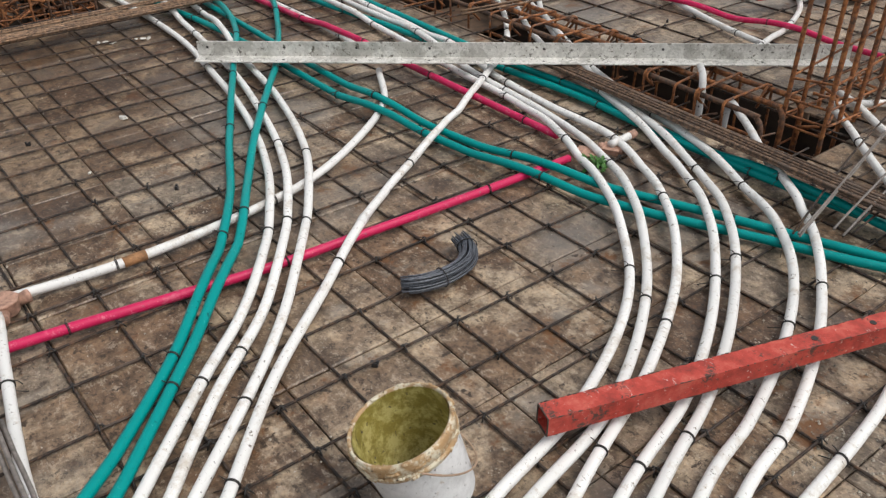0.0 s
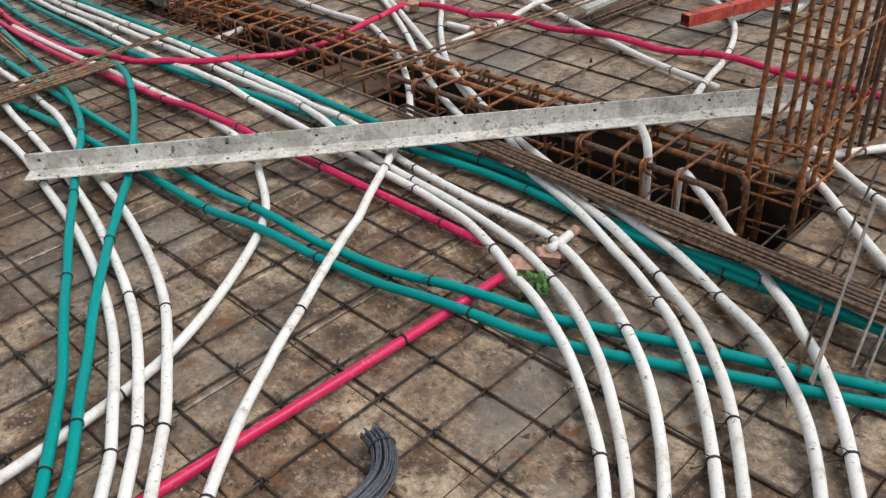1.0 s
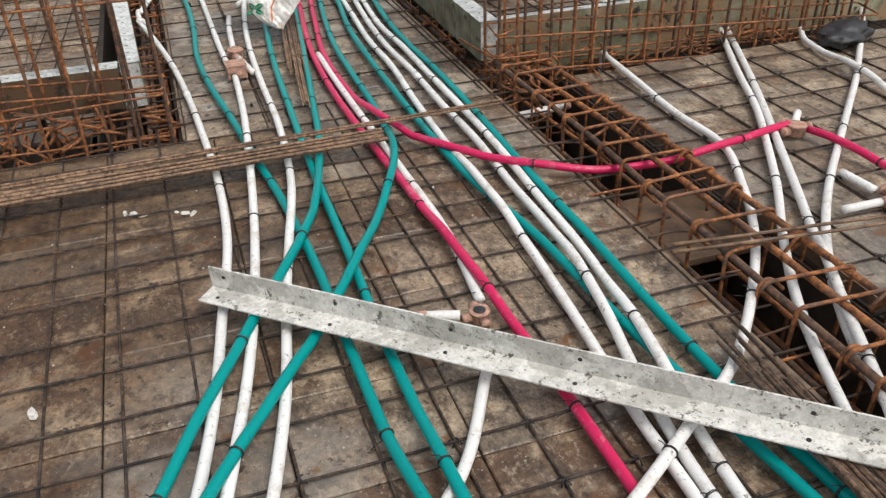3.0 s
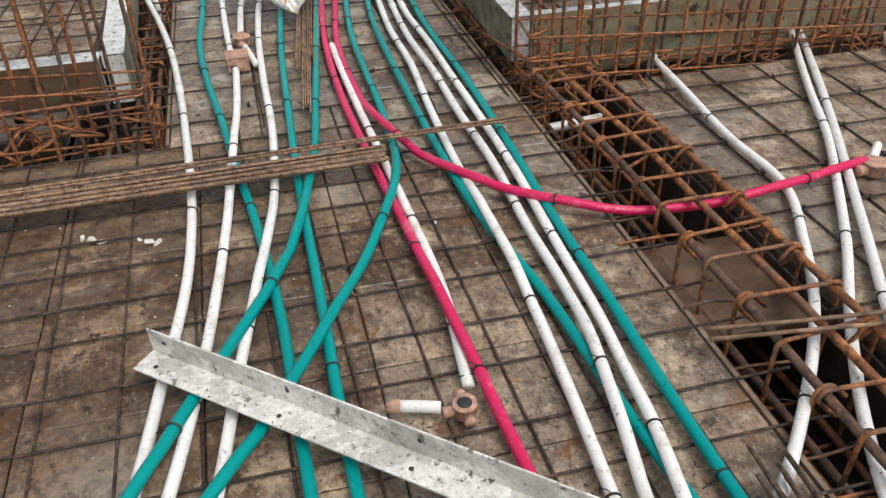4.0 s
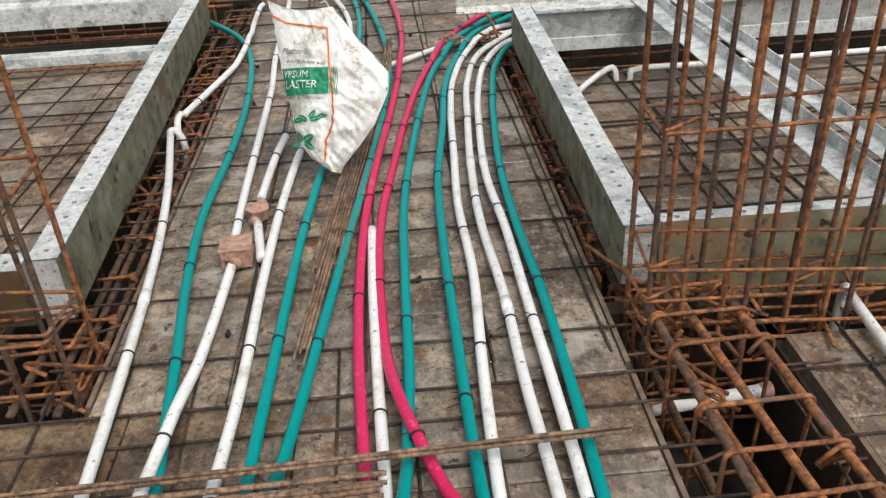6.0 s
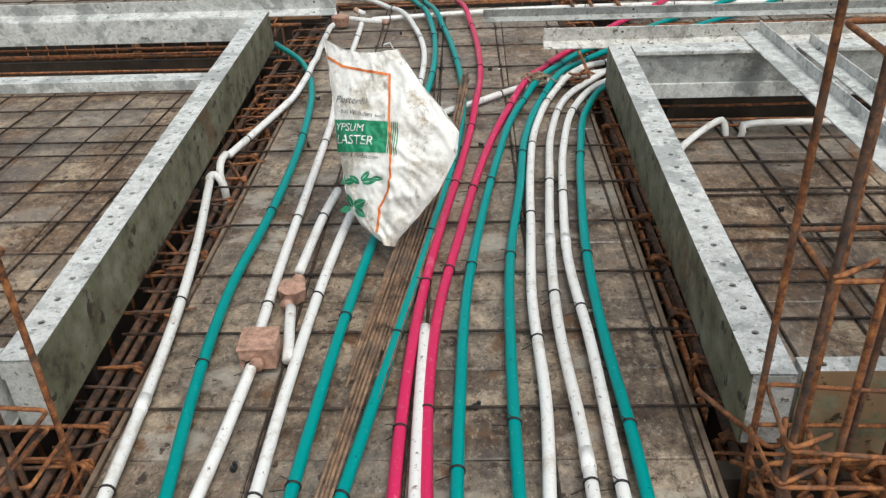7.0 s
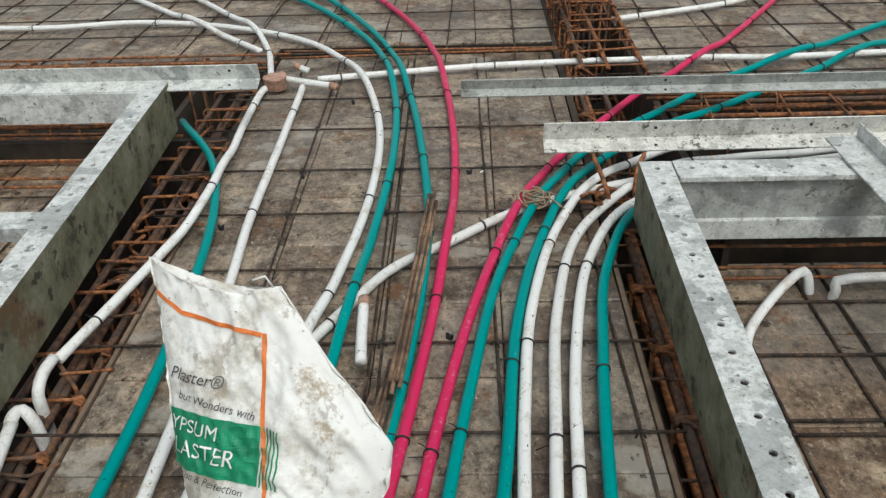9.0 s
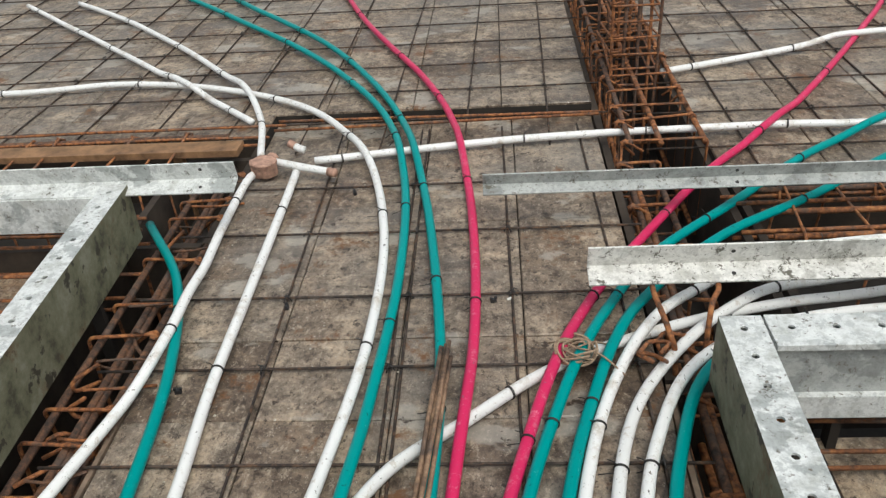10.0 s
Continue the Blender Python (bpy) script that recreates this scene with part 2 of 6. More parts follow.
def tube_data(pts, r, seg=8, close=False):
    """Vertices and faces of a tube along pts."""
    p = np.asarray(pts, float)
    n = len(p)
    tan = np.gradient(p, axis=0) if not close else np.roll(p, -1, 0) - np.roll(p, 1, 0)
    tan /= np.linalg.norm(tan, axis=1)[:, None] + 1e-12
    up = np.array([0, 0, 1.0]) if abs(tan[0][2]) < 0.9 else np.array([1.0, 0, 0])
    verts, faces = [], []
    side = np.cross(tan[0], up)
    side /= np.linalg.norm(side)
    ang = np.arange(seg) * 2 * np.pi / seg
    for i in range(n):
        side = side - tan[i] * np.dot(side, tan[i])
        side /= np.linalg.norm(side)
        other = np.cross(tan[i], side)
        rr = r if np.isscalar(r) else r[i]
        verts += [tuple(p[i] + rr * (np.cos(a) * side + np.sin(a) * other)) for a in ang]
    last = n if close else n - 1
    for i in range(last):
        a, b = i * seg, ((i + 1) % n) * seg
        faces += [(a + k, a + (k + 1) % seg, b + (k + 1) % seg, b + k) for k in range(seg)]
    if not close:
        faces += [tuple(range(seg - 1, -1, -1)), tuple(range((n - 1) * seg, n * seg))]
    return verts, faces


def tubes_mesh(name, runs, seg=8, close=False):
    """One mesh of several tubes: runs of (points, radius)."""
    V, F = [], []
    for pts, r in runs:
        v, f = tube_data(pts, r, seg, close)
        o = len(V)
        V += v
        F += [tuple(o + i for i in q) for q in f]
    me = bpy.data.meshes.new(name)
    me.from_pydata(V, [], F)
    me.update()
    return smooth(me)


def box_bm(x0, x1, y0, y1, z0, z1, bevel=0.0):
    bm = bmesh.new()
    bmesh.ops.create_cube(bm, size=1.0, matrix=Matrix.Translation(((x0 + x1) / 2, (y0 + y1) / 2, (z0 + z1) / 2)) @ Matrix.Diagonal((x1 - x0, y1 - y0, z1 - z0, 1)))
    if bevel:
        bmesh.ops.bevel(bm, geom=bm.edges[:], offset=bevel, segments=2, affect="EDGES", profile=0.6)
    return bm


def spline(pts, step=0.03):
    """Catmull-Rom through the points, at even steps."""
    p = np.asarray(pts, float)
    p = np.vstack([2 * p[0] - p[1], p, 2 * p[-1] - p[-2]])
    out = []
    for i in range(1, len(p) - 2):
        m = max(2, int(np.linalg.norm(p[i + 1] - p[i]) / step))
        for u in np.arange(m) / m:
            a, b, c, d = p[i - 1], p[i], p[i + 1], p[i + 2]
            out.append(0.5 * (2 * b + (c - a) * u + (2 * a - 5 * b + 4 * c - d) * u * u + (3 * b - a - 3 * c + d) * u ** 3))
    out.append(p[-2])
    return np.array(out)


def along(pts, s):
    """Point and heading at arc length s."""
    d = np.r_[0, np.cumsum(np.linalg.norm(np.diff(pts, axis=0), axis=1))]
    q = np.array([np.interp(s, d, pts[:, k]) for k in range(pts.shape[1])])
    q2 = np.array([np.interp(s + 0.01, d, pts[:, k]) for k in range(pts.shape[1])])
    q1 = np.array([np.interp(s - 0.01, d, pts[:, k]) for k in range(pts.shape[1])])
    t = q2 - q1
    return q, math.atan2(t[1], t[0])


# ---- the deck: shuttering boards round the beam trenches ----
def board_mesh(w, d, mat, h=0.03, c=0.004):
    """A board w by d, top at z = 0, with worn edges."""
    bm = bmesh.new()
    for z, s in ((-h, 0), (-c, 0), (0, c)):
        for x, y in ((-1, -1), (1, -1), (1, 1), (-1, 1)):
            bm.verts.new((x * (w / 2 - s), y * (d / 2 - s), z))
    bm.verts.ensure_lookup_table()
    v = bm.verts
    for a in (0, 4):
        for k in range(4):
            bm.faces.new((v[a + k], v[a + (k + 1) % 4], v[a + 4 + (k + 1) % 4], v[a + 4 + k]))
    bm.faces.new(v[8:12])
    me = bpy.data.meshes.new("board")
    bm.to_mesh(me)
    bm.free()
    me.materials.append(mat)
    return me


def deck(name, x0, x1, y0, y1, z, nx, ny, keep=None, label="brown shuttering board deck with cement stains", mat=DECK):
    """Boards nx by ny over a rectangle, as parts inside keep, else joined."""
    base = part(name, box_bm(x0, x1, y0, y1, z - 0.09, z - 0.012), SHADE_DARK)
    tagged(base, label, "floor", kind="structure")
    w, d = (x1 - x0) / nx, (y1 - y0) / ny
    me = board_mesh(w - 0.004, d - 0.004, mat)
    rest_v, rest_f = [], []
    rnd = random.Random(hash((nx, ny, round(x0 * 100))) % 9999)
    for i in range(nx):
        for j in range(ny):
            cx, cy, dz = x0 + w * (i + 0.5), y0 + d * (j + 0.5), rnd.uniform(-0.002, 0.002)
            if keep is None or (keep[0] < cx < keep[1] and keep[2] < cy < keep[3]):
                ob = part("board", me, None, base)
                ob.location = (cx, cy, z + dz)
                ob.rotation_euler = (rnd.uniform(-0.004, 0.004), rnd.uniform(-0.004, 0.004), rnd.uniform(-0.003, 0.003))
            else:
                o = len(rest_v)
                rest_v += [(v.co.x + cx, v.co.y + cy, v.co.z + z + dz) for v in me.vertices]
                rest_f += [tuple(o + k for k in p.vertices) for p in me.polygons]
    if rest_v:
        m2 = bpy.data.meshes.new("boards")
        m2.from_pydata(rest_v, [], rest_f)
        m2.update()
        tagged(part("boards", m2, mat, base), kind="stuff")
    return base


deck("floor_main", -5.4, 2.925, -3.4, 5.12, 0.0, 19, 24, (-0.6, 3.0, 0.3, 5.2))
deck("floor_strip", 1.50, 2.925, 5.12, 9.46, 0.0, 4, 13, label="greyed shuttering board deck between two trenches", mat=DECK_GREY)
deck("floor_right", 3.405, 8.2, 1.46, 5.22, 0.0, 12, 11, (3.3, 5.4, 1.0, 5.3), mat=DECK_SIDE)
deck("floor_near_right", 2.925, 8.2, -3.4, 1.46, 0.0, 11, 11, (2.9, 4.5, 0, 1.5))
deck("floor_far", -5.4, 2.94, 9.86, 15.6, 0.0, 20, 14, (0.3, 3.0, 9.5, 11.5), "greyed shuttering board deck beyond the cross beam", DECK_GREY)
deck("floor_far_right", 3.36, 8.2, 9.16, 15.6, 0.0, 12, 16, (3.3, 5.2, 9, 11.5), "greyed shuttering board deck beyond the cross beam", DECK_GREY)
deck("floor_bay_right", 3.22, 8.2, 5.5, 7.84, -0.13, 12, 6, (3.1, 4.9, 5.4, 7.9), "recessed shuttering board floor inside the metal frame")
deck("floor_bay_left", -5.4, 1.1, 5.45, 8.72, -0.13, 15, 8, (-0.6, 1.3, 5.2, 8.7), "recessed shuttering board floor inside the metal frame")


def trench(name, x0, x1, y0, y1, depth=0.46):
    """The bottom and sides of a beam trench, their shade put into the colour."""
    ob = part(name, box_bm(x0 - 0.03, x1 + 0.03, y0 - 0.03, y1 + 0.03, -depth - 0.03, -depth), SHADE_DARK)
    tagged(ob, "shuttered bottom of a beam trench with shade put into its colour", "trench", kind="structure")
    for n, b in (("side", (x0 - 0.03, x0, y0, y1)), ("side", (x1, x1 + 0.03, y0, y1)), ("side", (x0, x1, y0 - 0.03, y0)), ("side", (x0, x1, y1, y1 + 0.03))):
        part(n, box_bm(*b, -depth, -0.034), SHADED_LINING, ob)
    return ob


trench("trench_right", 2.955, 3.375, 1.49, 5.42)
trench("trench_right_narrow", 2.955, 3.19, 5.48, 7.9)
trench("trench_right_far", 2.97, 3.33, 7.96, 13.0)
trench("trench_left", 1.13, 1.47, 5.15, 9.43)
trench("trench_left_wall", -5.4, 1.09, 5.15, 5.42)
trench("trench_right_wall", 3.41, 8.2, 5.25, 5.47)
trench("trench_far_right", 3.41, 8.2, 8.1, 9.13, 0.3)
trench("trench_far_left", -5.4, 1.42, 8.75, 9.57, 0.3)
deck("floor_ledge", 1.45, 2.94, 9.46, 9.86, -0.06, 4, 1, label="low shuttering board ledge at the cross beam", mat=DECK_GREY)
deck("floor_far_left", -5.4, 1.45, 9.6, 9.86, 0.0, 16, 1, (0.2, 1.5, 9, 10), "greyed shuttering board deck beyond the cross beam", DECK_GREY)
tagged(part("floor_trench_board", box_bm(2.957, 3.372, 3.66, 4.12, -0.115, -0.09, 0.002), mat_plain("dark_brown_board", (0.11, 0.066, 0.038), 0.7, 9, 0.6)), "brown shuttering board laid in the beam trench", "board", kind="structure")
tagged(part("ground", box_bm(-400, 400, -400, 400, -3.3, -3.2), SHADE_DARK), "dark ground far below the deck", "ground", kind="structure")


# ---- slab reinforcement ----
def wander(a, b, z, amp, rnd, n=None):
    """A bar from a to b, not quite straight."""
    n = n or max(4, int(math.dist(a, b) / 0.4))
    t = np.linspace(0, 1, n)
    d = np.array([b[0] - a[0], b[1] - a[1]])
    nrm = np.array([-d[1], d[0]]) / (np.linalg.norm(d) + 1e-9)
    off = np.cumsum([rnd.uniform(-amp, amp) for _ in t])
    off -= np.linspace(off[0], off[-1], n)
    return [(a[0] + d[0] * u + nrm[0] * o, a[1] + d[1] * u + nrm[1] * o, z + rnd.uniform(-0.0015, 0.002)) for u, o in zip(t, off)]


def knot_mesh():
    """A twist of binding wire at a crossing."""
    runs = []
    for a in (0.8, -0.8):
        runs.append(([(0.012 * math.cos(a), 0.012 * math.sin(a), 0.006), (0, 0, 0.027), (-0.012 * math.cos(a), -0.012 * math.sin(a), 0.006)], 0.0016))
    runs.append(([(0, 0, 0.022), (0.005, 0.004, 0.026), (0.010, 0.003, 0.022)], 0.0018))
    me = tubes_mesh("wire_knot", runs, 4)
    me.materials.append(TIE)
    return me


KNOT = knot_mesh()


def bar_mesh_sheet(label, xs, ys, y_span, x_span, z=0.0, skew=0.0, r=0.0043, knots=None, seed=1):
    """Bars at xs running along y and at ys along x, each a part."""
    rnd = random.Random(seed)
    root = empty("rebar_mesh", (0, 0, 0))
    tagged(root, label, "rebar mesh", group="slab reinforcement")
    for x in xs:
        p = wander((x, y_span[0]), (x + skew * (y_span[1] - y_span[0]), y_span[1]), z + 0.0055, 0.003, rnd)
        part("bar", tubes_mesh("bar", [(p, r)], 6), MESH_STEEL, root)
    for y in ys:
        p = wander((x_span[0], y), (x_span[1], y), z + 0.0125, 0.003, rnd)
        part("bar", tubes_mesh("bar", [(p, r)], 6), MESH_STEEL, root)
    if knots:
        for x in xs:
            for y in ys:
                xx = x + skew * (y - y_span[0])
                if knots[0] < xx < knots[1] and knots[2] < y < knots[3] and rnd.random() < 0.8:
                    k = part("wire_knot", KNOT, None, root)
                    k.location = (xx, y, z)
                    k.scale = (1.5, 1.5, rnd.uniform(0.8, 1.0))
                    k.rotation_euler = (0, 0, rnd.uniform(0, 6.28))
    return root


ys_main = [-2.82 + 0.19 * k for k in range(21)] + [1.165, 1.32, 1.505, 1.72, 1.915, 2.095, 2.295, 2.465, 2.645, 2.84, 3.045, 3.24, 3.41, 3.62, 3.795, 4.0, 4.16, 4.33, 4.5, 4.66, 4.82, 4.98, 5.1]
bar_mesh_sheet("dark rusty steel bar mesh tied over the board deck", [1.145 + 0.192 * k for k in range(-24, 10)], ys_main, (-2.9, 5.3), (-4.2, 3.07), skew=-0.018, knots=(0.2, 3.0, 0.6, 3.2), seed=2)
bar_mesh_sheet("wide-spaced dark steel bar mesh on the narrow deck", [1.87, 2.225, 2.255, 2.575, 2.90], [5.3, 5.62, 5.945, 6.257, 6.591, 6.905, 7.25, 7.62, 7.98, 8.32, 8.71, 9.06], (5.2, 9.6), (1.36, 2.99), skew=-0.012, knots=(1.5, 3, 5.2, 9.3), seed=3)
bar_mesh_sheet("dark steel bar mesh on the side deck", [3.3 + 0.255 * k for k in range(18)], [1.62 + 0.245 * k for k in range(15)], (1.35, 5.35), (3.3, 8.0), skew=0.0, knots=(3.4, 5.2, 1.5, 5.2), seed=4)
bar_mesh_sheet("dark steel bar mesh on the near deck", [3.0 + 0.25 * k for k in range(12)], [-2.0 + 0.25 * k for k in range(14)], (-2.2, 1.6), (2.8, 6.0), seed=5)
bar_mesh_sheet("dark steel bar mesh on the far deck", [-3.4 + 0.36 * k for k in range(18)], [9.7 + 0.36 * k for k in range(15)], (9.4, 15.4), (-4, 3.1), skew=0.02, knots=(0, 3, 9.8, 11.5), seed=6)
bar_mesh_sheet("dark steel bar mesh on the far side deck", [3.5 + 0.36 * k for k in range(12)], [9.3 + 0.36 * k for k in range(15)], (9.0, 15.4), (3.1, 8.0), knots=(3.3, 5, 9.2, 11.5), seed=7)
bar_mesh_sheet("dark steel bar mesh in the recessed bay", [3.28, 3.345, 3.59, 3.68, 3.92, 3.99, 4.25, 4.33, 4.6, 4.9, 5.2, 5.5, 5.8, 6.1, 6.4], [5.65, 5.90, 6.17, 6.38, 6.46, 6.66, 6.77, 7.02, 7.07, 7.34, 7.6], (5.5, 7.82), (3.16, 7), z=-0.13, skew=-0.02, r=0.0055, seed=8)
bar_mesh_sheet("dark steel bar mesh in the recessed bay", [-2.1 + 0.25 * k for k in range(9)] + [0.13, 0.39, 0.66, 0.79, 1.0], [5.62, 5.88, 6.12, 6.38, 6.63, 6.88, 7.15, 7.27, 7.54, 7.70, 7.90, 8.14, 8.38], (5.5, 8.7), (-3, 1.1), z=-0.13, skew=0.04, seed=9)


# ---- conduits: plan lines from the near end to the far end, the lowest laid first ----
CONDUITS = []


def run(colour, *plan):
    """A conduit through plan points."""
    CONDUITS.append((colour, list(plan)))


run("white", (1.951, 7.081), (2.024, 7.207), (2.116, 7.383), (2.237, 7.594), (2.414, 7.751), (2.599, 7.914), (2.787, 8.027), (3.047, 8.136), (3.321, 8.21), (3.607, 8.255), (4.394, 8.422))
run("white", (1.75, 9.27), (2.14, 9.34), (2.53, 9.4), (2.92, 9.43), (3.31, 9.44), (3.69, 9.45), (4.08, 9.44), (5.2, 9.52), (6.4, 9.5))
run("white", (0.221, 2.401), (0.592, 2.369), (0.971, 2.396), (1.316, 2.473), (1.655, 2.659), (1.959, 2.908), (2.158, 3.239))
run("pink", (-0.862, 2.259), (0.23, 2.151), (0.579, 2.107), (0.916, 2.064), (1.24, 2.047), (1.572, 2.031), (1.894, 2.018), (2.218, 2.012))
run("white", (0.208, 2.303), (0.195, 2.208), (0.167, 2.052), (0.127, 1.819), (0.099, 1.585), (0.08, 1.192))
run("white", (2.256, 3.544), (2.29, 3.931), (2.285, 4.334), (2.272, 4.739), (2.258, 5.138), (2.248, 5.537), (2.246, 5.935))
run("pink", (2.325, 2.183), (2.32, 2.699), (2.312, 3.232), (2.28, 3.751), (2.258, 4.266), (2.225, 4.809), (2.205, 5.347), (2.216, 5.902), (2.262, 6.428), (2.329, 6.965), (2.383, 7.481), (2.424, 8.041), (2.418, 8.584), (2.375, 9.132), (2.292, 9.684), (2.134, 10.2), (1.926, 10.688), (1.727, 11.176), (1.557, 11.675), (1.18, 12.886))
run("green", (2.815, 0.311), (2.477, 0.845), (2.289, 1.24), (2.112, 1.613), (1.986, 2.028), (1.917, 2.496), (1.85, 2.978), (1.835, 3.441), (1.829, 3.906), (1.801, 4.353), (1.751, 4.807), (1.706, 5.253), (1.654, 5.706), (1.63, 6.156), (1.649, 6.608), (1.653, 7.062), (1.632, 7.519), (1.578, 7.979), (1.454, 8.405), (1.229, 8.781))
run("green", (2.838, 0.265), (2.544, 0.82), (2.309, 1.401), (2.088, 1.981), (1.961, 2.668), (1.935, 3.342), (1.945, 4.002), (1.953, 4.651), (1.976, 5.283), (2.004, 5.908), (2.055, 6.539), (2.113, 7.172), (2.158, 7.803), (2.181, 8.429), (2.138, 9.083), (1.996, 9.709), (1.706, 10.285), (1.353, 10.799), (0.946, 11.289), (0.533, 11.782), (-0.482, 12.923))
run("green", (2.752, 0.54), (2.704, 1.065), (2.676, 1.516), (2.672, 1.966), (2.688, 2.417), (2.642, 2.88), (2.596, 3.357), (2.568, 3.818), (2.506, 4.295), (2.483, 4.801), (2.481, 5.308), (2.484, 5.799), (2.502, 6.294), (2.56, 6.815), (2.609, 7.311), (2.715, 7.772), (2.91, 8.22), (3.217, 8.577), (3.605, 8.844), (3.982, 9.14), (4.745, 9.706), (5.863, 10.327))
run("green", (2.737, 0.51), (2.686, 1.075), (2.69, 1.518), (2.701, 1.971), (2.752, 2.419), (2.726, 2.867), (2.72, 3.319), (2.73, 3.764), (2.731, 4.199), (2.745, 4.635), (2.755, 5.049), (2.757, 5.474), (2.745, 5.89), (2.75, 6.32), (2.782, 6.749), (2.829, 7.177), (2.901, 7.594), (3.079, 7.965), (3.455, 8.044), (4.471, 8.085))
run("white", (0.699, 0.427), (1.101, 0.474), (1.452, 0.515), (1.703, 0.54), (1.934, 0.577), (2.304, 0.676))
run("white", (0.477, 0.263), (1.291, 0.586), (1.633, 0.669), (1.974, 0.802), (2.258, 0.969), (2.523, 1.19), (2.731, 1.445))
run("white", (0.451, 0.315), (1.246, 0.653), (1.572, 0.739), (1.898, 0.858), (2.22, 1.042), (2.495, 1.352), (2.644, 1.664), (2.756, 1.995), (3.058, 2.8), (3.23, 3.153), (3.467, 3.486), (3.732, 3.781), (4.028, 4.067), (4.321, 4.347), (4.602, 4.617), (4.882, 4.909), (5.161, 5.2), (5.43, 5.5))
run("white", (0.393, 0.412), (1.206, 0.73), (1.561, 0.855), (1.899, 1.028), (2.211, 1.255), (2.49, 1.576), (2.65, 1.919), (2.772, 2.262), (3.053, 2.81), (3.23, 3.148), (3.411, 3.468), (3.592, 3.792), (3.775, 4.128), (3.959, 4.467), (4.139, 4.807), (4.311, 5.148), (4.483, 5.499))
run("white", (0.298, 0.425), (1.108, 0.762), (1.512, 0.888), (1.889, 1.087), (2.205, 1.337), (2.472, 1.662), (2.643, 2.024), (2.79, 2.422), (2.943, 2.809), (3.106, 3.165), (3.304, 3.492), (3.525, 3.81), (3.723, 4.13), (3.921, 4.469), (4.09, 4.819), (4.269, 5.17), (4.449, 5.51))
run("white", (0.214, 0.461), (1.065, 0.841), (1.527, 1.021), (1.958, 1.277), (2.266, 1.609), (2.484, 2.007), (2.512, 2.433), (2.555, 2.836), (2.621, 3.248), (2.672, 3.669), (2.689, 4.097), (2.708, 4.549), (2.71, 4.993), (2.706, 5.426), (2.704, 5.863), (2.688, 6.304), (2.717, 6.773), (2.762, 7.207), (2.856, 7.646), (3.052, 7.988), (3.456, 8.158), (4.355, 8.204))
run("white", (0.015, 0.545), (0.853, 0.856), (1.322, 0.979), (1.754, 1.229), (2.087, 1.551), (2.345, 1.968), (2.444, 2.384), (2.487, 2.839), (2.561, 3.312), (2.625, 3.77), (2.632, 4.196), (2.65, 4.627), (2.64, 5.055), (2.641, 5.492), (2.624, 5.95), (2.64, 6.409), (2.677, 6.883), (2.725, 7.358), (2.844, 7.806), (3.112, 8.129), (3.508, 8.329), (4.406, 8.368))
run("white", (-0.055, 0.554), (0.78, 0.903), (1.27, 1.034), (1.714, 1.263), (2.023, 1.586), (2.259, 2.023), (2.413, 2.499), (2.448, 2.971), (2.487, 3.411), (2.517, 3.856), (2.518, 4.294), (2.523, 4.749), (2.539, 5.176), (2.563, 5.615), (2.558, 6.067), (2.582, 6.512), (2.609, 6.964), (2.661, 7.413), (2.791, 7.876), (3.051, 8.255), (3.491, 8.508), (4.384, 8.573))
run("white", (1.363, 7.171), (1.471, 7.665), (1.534, 8.019), (1.528, 8.385), (1.511, 8.73), (1.507, 9.084), (1.52, 9.16))
run("white", (1.773, 5.895), (1.761, 6.299), (1.756, 6.694), (1.752, 7.098), (1.746, 7.489), (1.721, 7.888), (1.714, 8.276), (1.707, 8.663), (1.698, 9.061), (1.693, 9.18))
run("white", (1.83, 6.24), (1.839, 6.43), (1.851, 6.63), (1.872, 6.819))
run("white", (1.88, 5.79), (1.84, 6.04))
run("white", (-0.008, 0.977), (0.363, 1.331), (0.782, 1.73), (1.137, 2.17), (1.433, 2.677), (1.612, 3.239), (1.72, 3.831), (1.843, 4.436), (1.895, 5.049), (1.9, 5.663), (1.919, 6.274), (1.975, 6.9), (2.066, 7.505), (2.124, 8.095), (2.1, 8.7), (1.956, 9.295), (1.639, 9.814), (1.128, 10.138), (0.548, 10.277), (-0.057, 10.214), (-1.193, 10.298), (-2.6, 10.091))
run("white", (0.015, 1.01), (0.265, 1.297), (0.553, 1.619), (0.883, 1.932), (1.173, 2.349), (1.367, 2.768), (1.501, 3.233), (1.593, 3.661), (1.66, 4.114), (1.708, 4.549), (1.749, 5), (1.776, 5.438), (1.79, 5.875))
run("white", (-0.024, 1.1), (0.244, 1.38), (0.55, 1.691), (0.874, 2.007), (1.139, 2.416), (1.32, 2.837), (1.439, 3.284), (1.513, 3.736), (1.575, 4.178), (1.589, 4.638), (1.571, 5.101), (1.545, 5.542), (1.507, 5.977), (1.445, 6.427), (1.351, 6.928))
run("white", (0.245, 1.099), (0.464, 1.331), (0.709, 1.591), (0.974, 1.815), (1.253, 2.039), (1.546, 2.263), (1.888, 2.456), (2.213, 2.652), (2.548, 2.868), (2.771, 3.018), (3.025, 3.282), (3.252, 3.575), (3.423, 3.879), (3.559, 4.195), (3.561, 4.562), (3.599, 4.938), (3.634, 5.318))
run("green", (-0.24, 1.037), (0.139, 1.434), (0.564, 1.871), (0.954, 2.377), (1.253, 2.988), (1.575, 3.612), (1.872, 4.203), (2.017, 4.778), (2.097, 5.357), (2.172, 5.93), (2.244, 6.524), (2.311, 7.147), (2.343, 7.769), (2.298, 8.405), (2.209, 9.057), (2.07, 9.678), (1.832, 10.269), (1.534, 10.812), (1.164, 11.311), (0.783, 11.804), (-0.236, 13.272))
